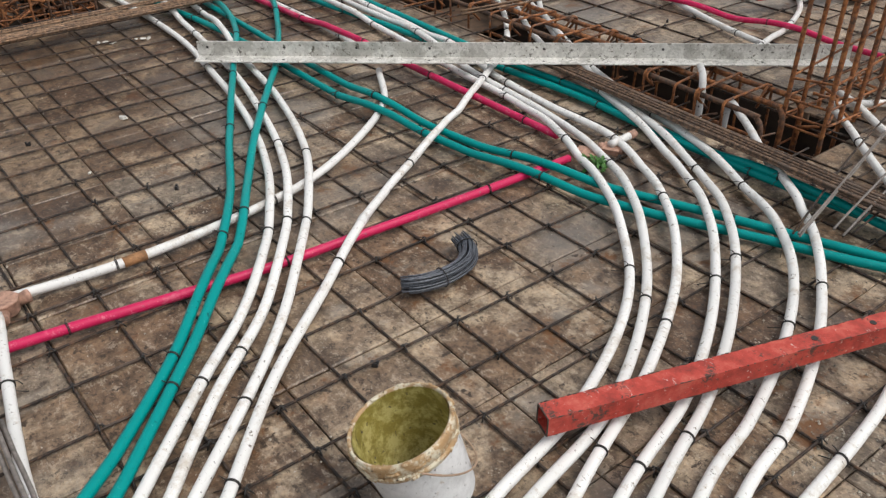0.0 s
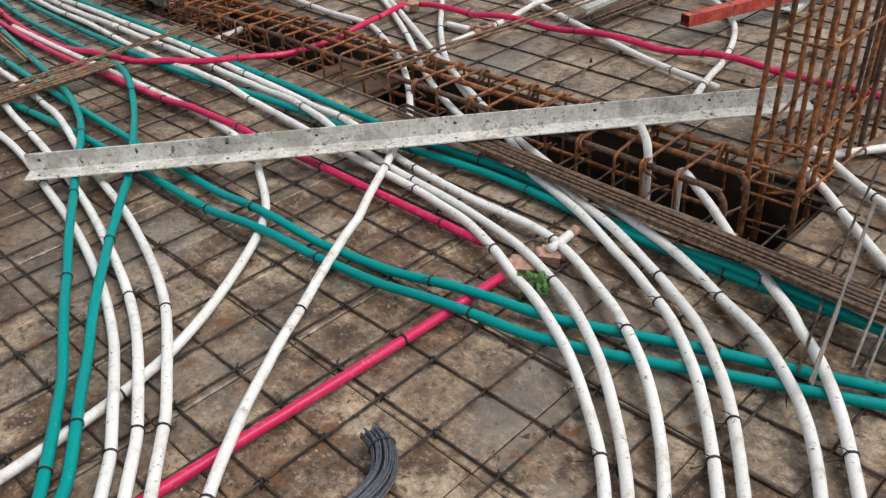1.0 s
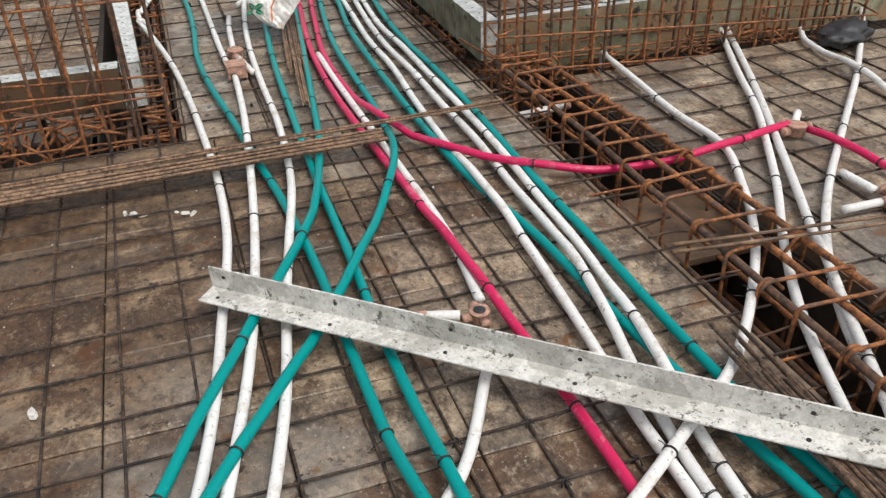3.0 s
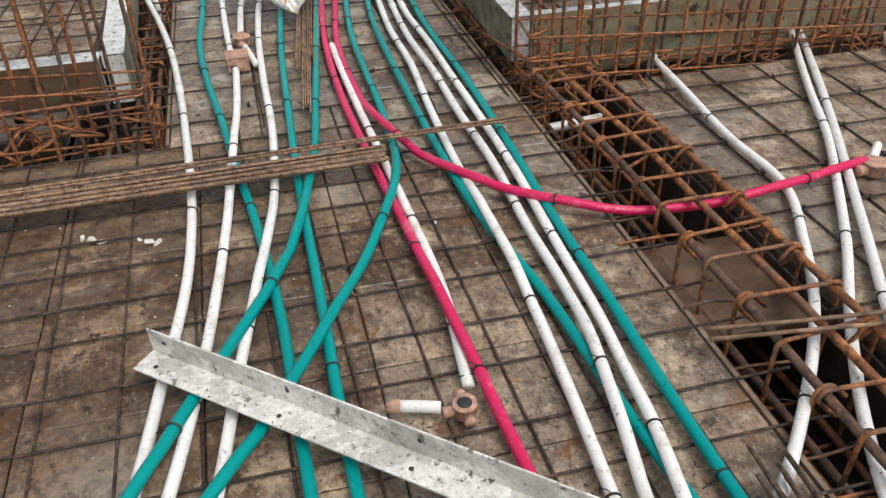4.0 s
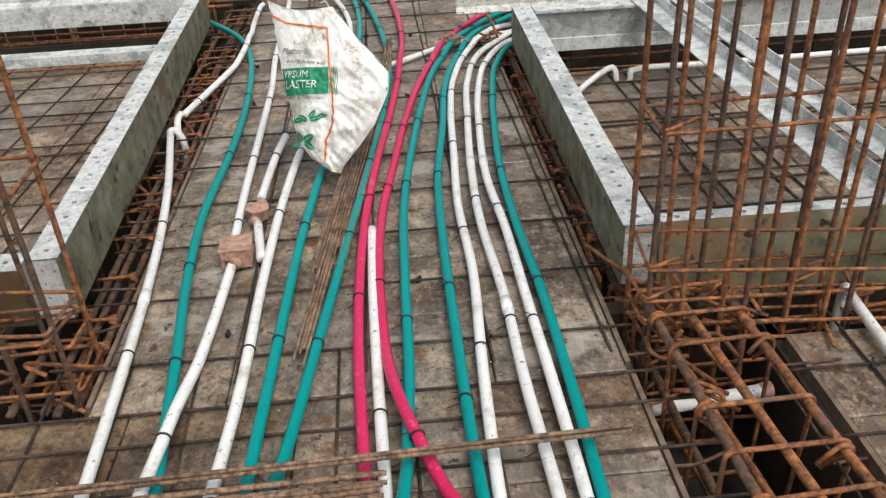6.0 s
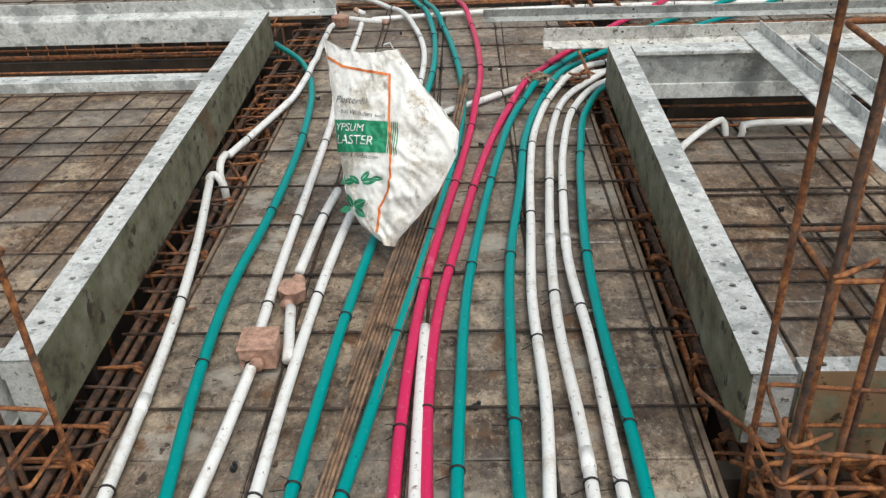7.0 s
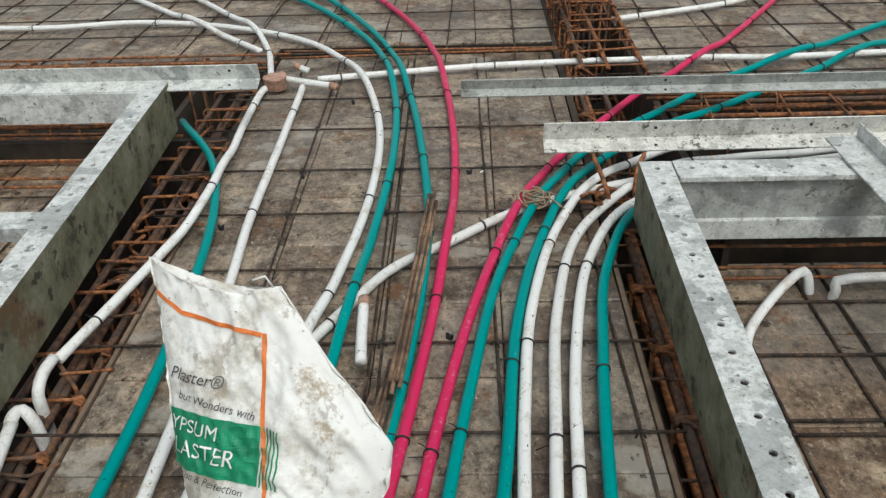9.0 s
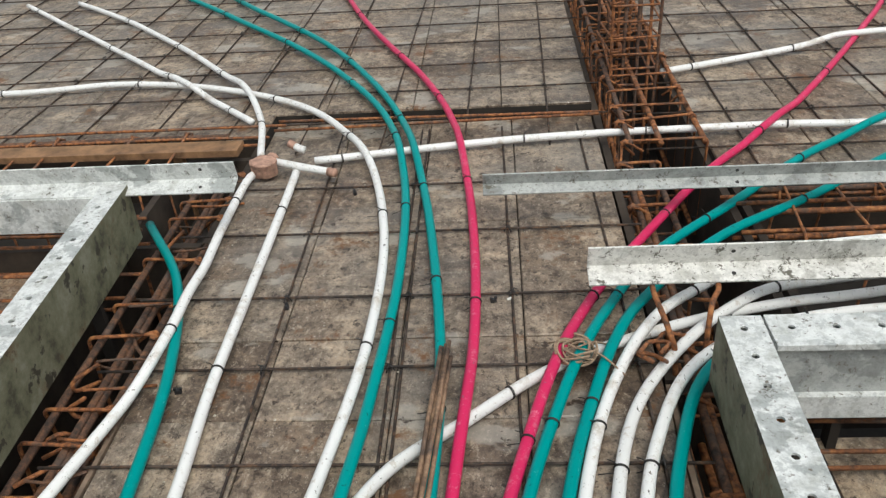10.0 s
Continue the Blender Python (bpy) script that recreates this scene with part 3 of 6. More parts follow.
run("green", (-0.096, 1.08), (0.234, 1.446), (0.599, 1.851), (0.942, 2.258), (1.213, 2.723), (1.509, 3.176), (1.814, 3.624), (2.08, 4.109), (2.287, 4.591), (2.338, 5.074), (2.347, 5.57), (2.361, 6.063), (2.409, 6.547), (2.478, 7.052), (2.569, 7.554), (2.734, 8.023), (2.96, 8.447), (3.326, 8.816), (3.704, 9.186), (4.129, 9.481), (5.002, 10.109), (6.151, 10.75))
run("pink", (3.892, 4.223), (3.38, 4.145), (2.869, 4.219), (2.508, 4.529), (2.318, 5.005), (2.27, 5.496), (2.279, 5.984), (2.339, 6.472), (2.403, 6.939), (2.489, 7.396), (2.606, 7.827), (2.773, 8.257), (3.028, 8.674), (3.311, 9.082), (3.634, 9.449), (3.917, 9.843), (4.186, 10.249), (4.444, 10.658), (4.699, 11.076), (5.204, 12.001), (5.701, 12.907))
run("white", (1.38, 9.7), (1.11, 9.99), (0.83, 10.28), (0.56, 10.57), (0.28, 10.86), (0, 11.15), (-0.28, 11.43), (-0.55, 11.71), (-0.83, 12))
run("white", (1.51, 9.33), (1.41, 9.74), (1.23, 10.13), (0.98, 10.47), (0.72, 10.8), (0.44, 11.12), (0.16, 11.43), (-0.14, 11.72), (-0.45, 12))
run("white", (3.3, 10.12), (3.61, 10.23), (3.91, 10.34), (4.21, 10.47), (4.52, 10.56), (5.4, 11.1), (6.4, 11.3))
run("white", (3.92, 2.23), (4, 2.59), (4.12, 2.94), (4.26, 3.3), (4.39, 3.65), (4.48, 4.01), (4.58, 4.37), (4.65, 4.74), (4.72, 5.11), (4.83, 5.3))
run("white", (3.7, 2.23), (3.95, 2.29), (4.19, 2.356), (4.511, 2.472), (4.76, 2.617), (5.005, 2.869), (5.15, 3.2), (5.3, 3.6))
run("white", (3.83, 3.83), (3.84, 3.67))
run("white", (3.63, 3.595), (3.9, 3.592), (4.166, 3.6), (4.45, 3.598), (4.72, 3.596))
run("white", (3.5, 1.66), (3.68, 1.53), (4.2, 1.15), (4.8, 0.7))
run("white", (3.58, 1.68), (3.46, 1.46), (3.37, 1.3), (3.2, 1.02))
run("white", (3.45, 1.62), (3.33, 1.48), (3.23, 1.38), (3.04, 1.18), (2.85, 0.95))
run("pink", (3.95, 4.17), (4.01, 3.77), (4.09, 3.39), (4.13, 3), (4.18, 2.6), (4.23, 2.21), (4.24, 1.81), (4.24, 1.2), (4.2, 0.4))
R_PIPE = 0.0158
COLOURS = {"white": (WHITE, "dirty white plastic conduit tied to the bar mesh"), "green": (GREEN, "teal green plastic conduit tied to the bar mesh"), "pink": (PINK, "magenta pink plastic conduit tied to the bar mesh")}


def tie_mesh():
    """Binding wire looped round a conduit that runs along x."""
    runs = []
    for x in (-0.002, 0.002):
        runs.append(([(x, 0.0178 * math.cos(a), 0.0178 * math.sin(a)) for a in np.linspace(0, 2 * np.pi, 13)], 0.0015))
    runs.append(([(0, 0.012, 0.015), (0.004, 0.022, 0.018), (0.012, 0.034, 0.012)], 0.0014))
    runs.append(([(0, 0.012, -0.014), (0.0, 0.028, -0.02), (-0.004, 0.05, -0.026)], 0.0014))
    me = tubes_mesh("tie_wire", runs, 5)
    me.materials.append(TIE)
    return me


TIE_MESH = tie_mesh()


def crossings(p, q):
    """Arc lengths along p at which q crosses it, with the sine of the angle and q's index."""
    a, b = p[:-1], p[1:]
    out = []
    c, d = q[:-1], q[1:]
    s = np.r_[0, np.cumsum(np.linalg.norm(np.diff(p, axis=0), axis=1))]
    for i in range(len(a)):
        r, w = b[i] - a[i], d - c
        den = r[0] * w[:, 1] - r[1] * w[:, 0]
        den = np.where(abs(den) < 1e-12, 1e-12, den)
        e = c - a[i]
        t = (e[:, 0] * w[:, 1] - e[:, 1] * w[:, 0]) / den
        u = (e[:, 0] * r[1] - e[:, 1] * r[0]) / den
        for j in np.nonzero((t >= 0) & (t < 1) & (u >= 0) & (u < 1))[0]:
            sine = abs(den[j]) / (np.linalg.norm(r) * np.linalg.norm(w[j]) + 1e-12)
            out.append((s[i] + t[j] * np.linalg.norm(r), sine, j))
    return out


LAID = []
rnd = random.Random(11)
for colour, plan in CONDUITS:
    xy = spline(plan, 0.035)
    s = np.r_[0, np.cumsum(np.linalg.norm(np.diff(xy, axis=0), axis=1))]
    z = np.full(len(xy), 0.0155 + R_PIPE) + 0.002 * np.sin(s * 2.1 + rnd.uniform(0, 6))
    low = 0.0155 + R_PIPE
    for q, zq in LAID:
        if q[:, 0].max() < xy[:, 0].min() - 0.1 or q[:, 0].min() > xy[:, 0].max() + 0.1:
            continue
        for sc, sine, j in crossings(xy, q):
            if sine < 0.05:
                continue
            half = min(0.02 / sine, 0.12)
            near = np.clip((abs(s - sc) - half) / 0.3, 0, 1)
            z = np.maximum(z, low + (zq[j] + 1.6 * R_PIPE - low) * (0.5 + 0.5 * np.cos(np.pi * near)))
    z = np.minimum(z, 0.062)
    LAID.append((xy, z))
    mat, label = COLOURS[colour]
    p3 = np.c_[xy, z]
    pipe = part("conduit", tubes_mesh("conduit", [(p3, R_PIPE)], 12), mat)
    tagged(pipe, label, "conduit", group=colour + " conduits")
    at = rnd.uniform(0.1, 0.4)
    while at < s[-1] - 0.05:
        q, yaw = along(p3, at)
        if -0.5 < q[1] < 12.2:
            k = part("tie_wire", TIE_MESH, None, pipe)
            k.location = q
            k.rotation_euler = (rnd.uniform(-0.4, 0.4), 0, yaw + rnd.uniform(-0.15, 0.15))
        at += rnd.uniform(0.5, 0.9)


# ---- beam cages in the trenches ----
def stirrup_mesh(w, h, r=0.0055, hook=0.09):
    """A bent stirrup in the xz plane, with two hooks at a corner."""
    c = 0.02
    pts = []
    for cx, cz, a0 in ((w - c, h - c, 0), (c, h - c, 90), (c, c, 180), (w - c, c, 270)):
        pts += [(cx + c * math.cos(radians(a0 + k * 30)), 0.0, cz + c * math.sin(radians(a0 + k * 30))) for k in range(4)]
    pts.append(pts[0])
    runs = [(pts, r)]
    runs.append(([(w, 0.012, h - c), (w - 0.008, 0.012, h + 0.002), (w - 0.03, 0.012, h - 0.004), (w - 0.03 - hook * 0.75, 0.014, h - hook * 0.6)], r))
    runs.append(([(w - c, -0.012, h), (w + 0.002, -0.012, h - 0.01), (w - 0.012, -0.012, h - 0.03), (w - 0.012 - hook * 0.6, -0.014, h - 0.03 - hook * 0.6)], r))
    me = tubes_mesh("stirrup", runs, 6)
    me.materials.append(RUST)
    return me


def beam_cage(label, x0, x1, y0, y1, ztop, zbot, spacing, tops, seed, along_x=False, r_long=0.0115, hook_side=None, r_stirrup=0.0055, dark=3):
    """A cage along y (or along x when along_x), with its own bars and stirrups."""
    rnd = random.Random(seed)
    root = empty("beam_cage", (0, 0, 0))
    tagged(root, label, "rebar cage", group="beam cages")
    w, h = x1 - x0, ztop - zbot
    me, flip = stirrup_mesh(w, h, r_stirrup), stirrup_mesh(w, h, r_stirrup, 0.07)

    def put(ob, u, v, z, yaw):
        ob.location = (v, -u, z) if along_x else (u, v, z)
        ob.rotation_euler = (rnd.uniform(-0.12, 0.12), rnd.uniform(-0.03, 0.03), yaw * 1.0 + rnd.uniform(-0.07, 0.07) - (math.pi / 2 if along_x else 0))

    v = y0 + 0.05
    while v < y1:
        ob = part("stirrup", me if rnd.random() < 0.5 else flip, None, root)
        if hook_side == 1 or (hook_side is None and rnd.random() < 0.5):
            put(ob, x0, v, zbot + rnd.uniform(-0.012, 0.012), rnd.uniform(-0.06, 0.06))
        else:
            put(ob, x1, v, zbot + rnd.uniform(-0.012, 0.012), math.pi + rnd.uniform(-0.06, 0.06))
        v += spacing * rnd.uniform(0.75, 1.25)
    for k, (f, z) in enumerate(tops):
        u = x0 + w * f
        p = wander((u, y0), (u + rnd.uniform(-0.015, 0.015), y1), z, 0.006, rnd)
        if along_x:
            p = [(b, -a, c) for a, b, c in p]
        part("bar", tubes_mesh("bar", [(p, r_long)], 8), RUST if k % dark != 0 else RUST_DARK, root)
    return root


WIDE_Y, WIDE_L, WIDE_M, WIDE_R = (1.75, 3.0, 4.45, 5.42), (3.035, 3.045, 3.05, 3.025), (3.19, 3.19, 3.178, 3.11), (3.33, 3.325, 3.305, 3.25)


def hooked_stirrup(h, tail, r=0.0065, w=0.3):
    """One bar bent round a beam cage, both ends hooked over the corner at x = 0."""
    c = 0.024

    def arc(cx, cz, a0, a1, y, n=6):
        return [(cx + c * math.cos(radians(a)), y, cz + c * math.sin(radians(a))) for a in np.linspace(a0, a1, n)]

    k = 0.7071
    left = arc(c, h - c, 45, 180, 0.007)
    right = arc(c, h - c, 90, 225, -0.007)
    p = [(left[0][0] + k * tail, 0.012, left[0][2] - k * tail)] + left
    p += arc(c, c, 180, 270, 0.0) + arc(w - c, c, 270, 360, 0.0) + arc(w - c, h - c, 0, 90, -0.003)
    p += right + [(right[-1][0] + k * tail * 1.1, -0.012, right[-1][2] - k * tail * 1.1)]
    me = tubes_mesh("stirrup", [(p, r)], 7)
    me.materials.append(RUST)
    return me


def wide_cage():
    """The cage of the wide beam: hooked stirrups round bars that drift a little."""
    rnd = random.Random(21)
    root = empty("beam_cage", (0, 0, 0))
    tagged(root, "rusty steel beam cage with hooked stirrups in a trench", "rebar cage", group="beam cages")
    top, low = 0.100, -0.37
    meshes = [hooked_stirrup(top - low, tail) for tail in (0.05, 0.062, 0.075)]
    ys = [5.35, 5.2, 5.07, 4.885, 4.72, 4.56, 4.405]
    while ys[-1] > 1.9:
        ys.append(ys[-1] - 0.162 * rnd.uniform(0.85, 1.15))
    for n, y in enumerate(ys):
        l, r = np.interp(y, WIDE_Y, WIDE_L) - 0.019, np.interp(y, WIDE_Y, WIDE_R) + 0.019
        ob = part("stirrup", meshes[rnd.randrange(3)], None, root)
        back = n % 2 == 0
        ob.location = (r if back else l, y, low + rnd.uniform(-0.008, 0.006))
        ob.rotation_euler = (rnd.uniform(-0.05, 0.05), rnd.uniform(-0.012, 0.012), (math.pi if back else 0.0) + rnd.uniform(-0.09, 0.09))
        ob.scale = ((r - l) / 0.3, 1, 1)
    for k, (xs, dx, z, rr) in enumerate(((WIDE_L, 0.0, 0.078, 0.0125), (WIDE_M, 0.0, 0.080, 0.0125), (WIDE_R, 0.0, 0.078, 0.0125), (WIDE_L, 0.004, -0.10, 0.0125), (WIDE_M, 0.01, -0.10, 0.010),
                                      (WIDE_L, 0.0, -0.345, 0.0125), (WIDE_M, 0.0, -0.345, 0.0125), (WIDE_R, 0.0, -0.345, 0.0125))):
        p = [(float(np.interp(y, WIDE_Y, xs)) + dx + rnd.uniform(-0.003, 0.003), float(y), z + rnd.uniform(-0.002, 0.002)) for y in np.arange(1.75, 5.43, 0.3)]
        if z > 0:
            p = [(p[0][0], 1.705, -0.3), (p[0][0], 1.705, z - 0.1), (p[0][0], 1.712, z - 0.035), (p[0][0], 1.738, z - 0.006)] + p
        part("bar", tubes_mesh("bar", [(spline(p, 0.05), rr)], 9), RUST_DARK if k in (0, 3) else RUST, root)


wide_cage()
beam_cage("narrow rusty beam cage beside the metal frame", 2.978, 3.15, 5.45, 9.3, -0.02, -0.38, 0.27, [(0.2, -0.045), (0.4, -0.05), (0.30, -0.075), (0.92, -0.05), (0.1, -0.2), (0.4, -0.22), (0.9, -0.35)], 22, r_long=0.0125, hook_side=0, r_stirrup=0.0065)
beam_cage("rusty steel beam cage in the side trench", 1.235, 1.45, 5.2, 9.4, -0.025, -0.40, 0.21, [(0.10, -0.05), (0.52, -0.05), (0.66, -0.06), (0.93, -0.05), (0.1, -0.38), (0.9, -0.38), (0.95, -0.2), (0.5, -0.2)], 23, r_long=0.012, hook_side=1, r_stirrup=0.006, dark=1)
beam_cage("rusty steel beam cage in the far trench", 3.0, 3.335, 9.25, 12.5, 0.08, -0.38, 0.16, [(0.08, 0.062), (0.44, 0.060), (0.95, 0.060), (0.06, -0.36), (0.94, -0.36), (0.05, -0.15)], 24)
beam_cage("rusty steel beam cage in the cross trench", -8.95, -8.55, 3.4, 8.0, 0.03, -0.38, 0.17, [(0.1, 0.02), (0.5, 0.02), (0.9, 0.02), (0.1, -0.36), (0.9, -0.36)], 25, True)
beam_cage("rusty steel beam cage in the cross trench", -9.6, -9.2, -4.5, 1.3, 0.03, -0.38, 0.17, [(0.1, 0.02), (0.5, 0.02), (0.9, 0.02), (0.1, -0.36), (0.9, -0.36)], 26, True)


def bar_ends(label, x0, x1, y0, y1, z, step, seed, hooked=0.3):
    """Short bar ends that reach over a trench, some hooked."""
    rnd = random.Random(seed)
    root = empty("bar_ends", (0, 0, 0))
    tagged(root, label, "rebar", group="bar ends over the trenches")
    y = y0
    while y < y1:
        a, b, dz = x0 + rnd.uniform(-0.03, 0.03), x1 + rnd.uniform(-0.05, 0.03), rnd.uniform(-0.03, 0.012)
        p = [(a, y, z + dz), ((a + b) / 2, y + rnd.uniform(-0.01, 0.01), z + dz), (b, y + rnd.uniform(-0.025, 0.025), z + dz * 0.3)]
        if rnd.random() < hooked:
            p = [(a + 0.05, y + 0.02, z + dz - 0.05), (a + 0.004, y + 0.012, z + dz - 0.03)] + p
        part("bar_end", tubes_mesh("bar_end", [(spline(p, 0.02), 0.0046)], 6), RUST if rnd.random() < 0.3 else RUST_DARK, root)
        y += step * rnd.uniform(0.5, 1.5)
    return root


bar_ends("rusty bar ends poking over the side trench", 1.35, 1.53, 5.3, 9.2, 0.014, 0.24, 61)
bar_ends("rusty bar ends poking over the side trench", 1.2, 1.46, 5.3, 9.2, -0.13, 0.5, 62, 0.3)
bar_ends("rusty bar ends poking over the narrow trench", 2.93, 3.12, 5.5, 7.9, -0.04, 0.3, 63, 0.1)
bar_ends("rusty bar ends poking over the wide trench", 2.9, 3.1, 1.7, 5.3, 0.008, 0.2, 64, 0.0)
bar_ends("rusty bar ends poking over the wide trench", 3.28, 3.5, 1.8, 5.3, 0.008, 0.24, 65, 0.0)


def long_bars(label, runs, seed, r=0.0065):
    rnd = random.Random(seed)
    root = empty("loose_bars", (0, 0, 0))
    tagged(root, label, "rebar", group="bars under the bay rails")
    for x0, x1, y, z in runs:
        part("bar", tubes_mesh("bar", [(wander((x0, y), (x1, y + rnd.uniform(-0.05, 0.05)), z, 0.008, rnd), r)], 6), RUST, root)


long_bars("rusty bars in the gap under the bay rail", [(3.1, 6.5, 7.80, -0.03), (3.1, 6.5, 7.74, -0.08), (3.1, 6.5, 7.83, 0.04), (3.1, 6.0, 7.70, -0.10), (3.1, 6.0, 7.9, -0.02)], 71)
long_bars("rusty bars in the gap under the bay rail", [(-3, 1.25, 8.62, -0.05), (-3, 1.25, 8.54, -0.09), (-3, 1.25, 8.74, 0.0), (-3, 1.2, 8.46, -0.1), (-3, 1.2, 8.80, 0.02), (-3, 1.1, 8.88, -0.06), (-3, 1.15, 8.96, -0.02), (-3, 1.1, 9.06, -0.1), (-3, 1.1, 8.68, -0.11)], 72)
long_bars("rusty bars lying in the cross trench", [(3.3, 6.5, y, z) for y, z in ((8.5, 0.0), (8.62, 0.02), (8.7, -0.05), (8.8, 0.03), (8.9, 0.0), (8.98, 0.03), (9.06, -0.02))], 74, 0.008)
long_bars("rusty bars lying along the cross trench", [(-3, 1.5, 9.55, 0.03), (-3, 1.55, 9.62, 0.03), (-3, 1.5, 9.48, 0.028), (1.5, 2.95, 9.62, 0.02), (1.5, 2.95, 9.72, 0.02)], 73)


def link_mesh(w, d, r=0.0055, hook=0.07):
    """A closed column link in the xy plane with a hook."""
    c = 0.016
    pts = []
    for cx, cy, a0 in ((w - c, d - c, 0), (c, d - c, 90), (c, c, 180), (w - c, c, 270)):
        pts += [(cx + c * math.cos(radians(a0 + k * 30)), cy + c * math.sin(radians(a0 + k * 30)), 0.0) for k in range(4)]
    pts.append(pts[0])
    runs = [(pts, r), ([(0.0, c, 0.011), (0.004, 0.0, 0.011), (0.02, 0.004, 0.012), (0.02 + hook, hook * 0.5, 0.02)], r)]
    me = tubes_mesh("link", runs, 6)
    me.materials.append(RUST)
    return me


def wall_cage(label, x0, x1, y0, y1, levels, n, height, seed, r=0.008, messy=False, steel=RUST):
    """Upright bars in two rows with links round them."""
    rnd = random.Random(seed)
    root = empty("column_cage", (x0, y0, 0))
    tagged(root, label, "rebar cage", group="column cages")
    w, d = x1 - x0, y1 - y0
    me = link_mesh(w, d)
    for z in levels:
        ob = part("link", me, None, root)
        ob.location = (rnd.uniform(-0.01, 0.01), rnd.uniform(-0.008, 0.008), z)
        k = 4.0 if messy and z < 0.3 else 1.0
        ob.rotation_euler = (k * rnd.uniform(-0.04, 0.04), k * rnd.uniform(-0.014, 0.014), k * rnd.uniform(-0.012, 0.012))
    for k in range(n):
        for row in (0, 1):
            x = w * k / (n - 1) + (rnd.uniform(-0.02, 0.02) if 0 < k < n - 1 else 0)
            lean = rnd.uniform(-0.025, 0.025)
            y = d * row + (0.009 if row == 0 else -0.009)
            p = [(x + (0.009 if k == 0 else -0.009 if k == n - 1 else 0), y, -0.42), (x + lean * 0.3, y, 0.3), (x + lean, y + rnd.uniform(-0.02, 0.02), height + rnd.uniform(-0.1, 0.15))]
            part("upright_bar", tubes_mesh("bar", [(spline(p, 0.1), r)], 7), steel if rnd.random() < 0.75 else RUST_DARK, root)
    return root


wall_cage("tall rusty wall reinforcement cage at the bay corner", 3.0, 5.2, 5.24, 5.42, (-0.3, -0.2, -0.1, 0.0, 0.06, 0.13, 0.235, 0.62, 1.02, 1.4), 23, 1.7, 31, messy=True)
wall_cage("tall rusty column cage beside the side trench", 0.55, 1.45, 5.2, 5.42, (-0.3, -0.17, -0.05, 0.035, 0.10, 0.17, 0.275, 0.605, 0.95, 1.3), 8, 1.7, 32, messy=True)
wall_cage("tall rusty column cage at the trench end", 3.22, 4.3, 1.53, 1.73, (-0.3, -0.1, 0.0, 0.05, 0.12, 0.23, 0.57, 0.95, 1.3), 9, 1.7, 33, r=0.010, messy=True)
wall_cage("dense rusty column cage on the far beam", 3.04, 3.25, 10.0, 10.5, [0.02 + 0.075 * k for k in range(16)], 5, 1.5, 34, messy=True)


def hooked_bars(label, x0, x1, y0, y1, z0, z1, count, seed, r=0.0075, size=0.16, bright=1.0):
    """Bent bars with wide hooks, tied in at odd angles."""
    rnd = random.Random(seed)
    root = empty("hooked_bars", (0, 0, 0))
    tagged(root, label, "rebar", group="hooked bars")
    for k in range(count):
        c = Vector((rnd.uniform(x0, x1), rnd.uniform(y0, y1), rnd.uniform(z0, z1)))
        R = rnd.uniform(0.022, 0.034)
        tail, leg = rnd.uniform(0.05, 0.09), rnd.uniform(0.6, 1.6) * size
        p = [(leg, -R, 0), (leg * 0.5, -R, 0)]
        p += [(-R * math.sin(a), -R * math.cos(a), 0) for a in np.linspace(0, radians(rnd.choice((180, 200, 135))), 7)]
        e, d = Vector(p[-1]), Vector(p[-1]) - Vector(p[-2])
        p.append(tuple(e + d.normalized() * tail))
        turn = Matrix.Rotation(rnd.uniform(0, 6.28), 4, "Z") @ Matrix.Rotation(rnd.uniform(-0.5, 0.5), 4, "Y") @ Matrix.Rotation(rnd.choice((0.2, 1.3, 1.7, 2.9)), 4, "X")
        part("hooked_bar", tubes_mesh("bar", [([tuple(c + turn @ Vector(q)) for q in p], r)], 7), RUST if rnd.random() < bright else RUST_DARK, root)
    return root


hooked_bars("tangle of orange rusty hooked bars at the column foot", 0.5, 1.42, 5.2, 5.48, -0.06, 0.15, 26, 81, 0.0065)
hooked_bars("tangle of orange rusty hooked bars at the wall foot", 3.02, 3.3, 5.16, 5.42, -0.03, 0.11, 16, 82, 0.0065, 0.12)
hooked_bars("rusty hooked bars along the wall foot", 3.5, 5.0, 5.25, 5.42, -0.05, 0.1, 24, 83, 0.006)
hooked_bars("rusty hooked bars in the wide trench", 3.03, 3.10, 2.0, 5.2, 0.05, 0.08, 5, 84, 0.0065, 0.06)
hooked_bars("rusty hooked bars in the side trench", 1.26, 1.42, 5.6, 9.2, -0.10, -0.02, 9, 85, 0.0065, 0.06, 0.8)
hooked_bars("rusty hooked bars in the narrow trench", 3.0, 3.06, 5.6, 7.8, -0.08, -0.03, 4, 86, 0.0065, 0.05, 0.7)
hooked_bars("rusty bent straps between the conduits at the rail end", 2.86, 3.0, 7.95, 8.1, 0.04, 0.08, 3, 88, 0.006, 0.07)
def bent_strap(pts):
    """A bent rusty bar that props the loose angle."""
    ob = part("bent_strap", tubes_mesh("bent_strap", [(spline(pts, 0.02), 0.008)], 7), RUST)
    tagged(ob, "rusty bent bar rising from the trench under an angle", "rebar", group="bent straps")


bent_strap([(2.98, 7.98, -0.2), (2.965, 7.985, 0.03), (2.95, 8.0, 0.09), (2.935, 8.05, 0.125), (2.925, 8.11, 0.138), (2.925, 8.155, 0.14)])
bent_strap([(3.06, 8.04, -0.2), (3.065, 8.06, 0.07), (3.08, 8.1, 0.125), (3.10, 8.13, 0.138), (3.105, 8.155, 0.14)])
hooked_bars("rusty hooked bars at the trench end column", 3.3, 4.2, 1.55, 1.72, -0.02, 0.1, 9, 87, 0.0065, 0.1)


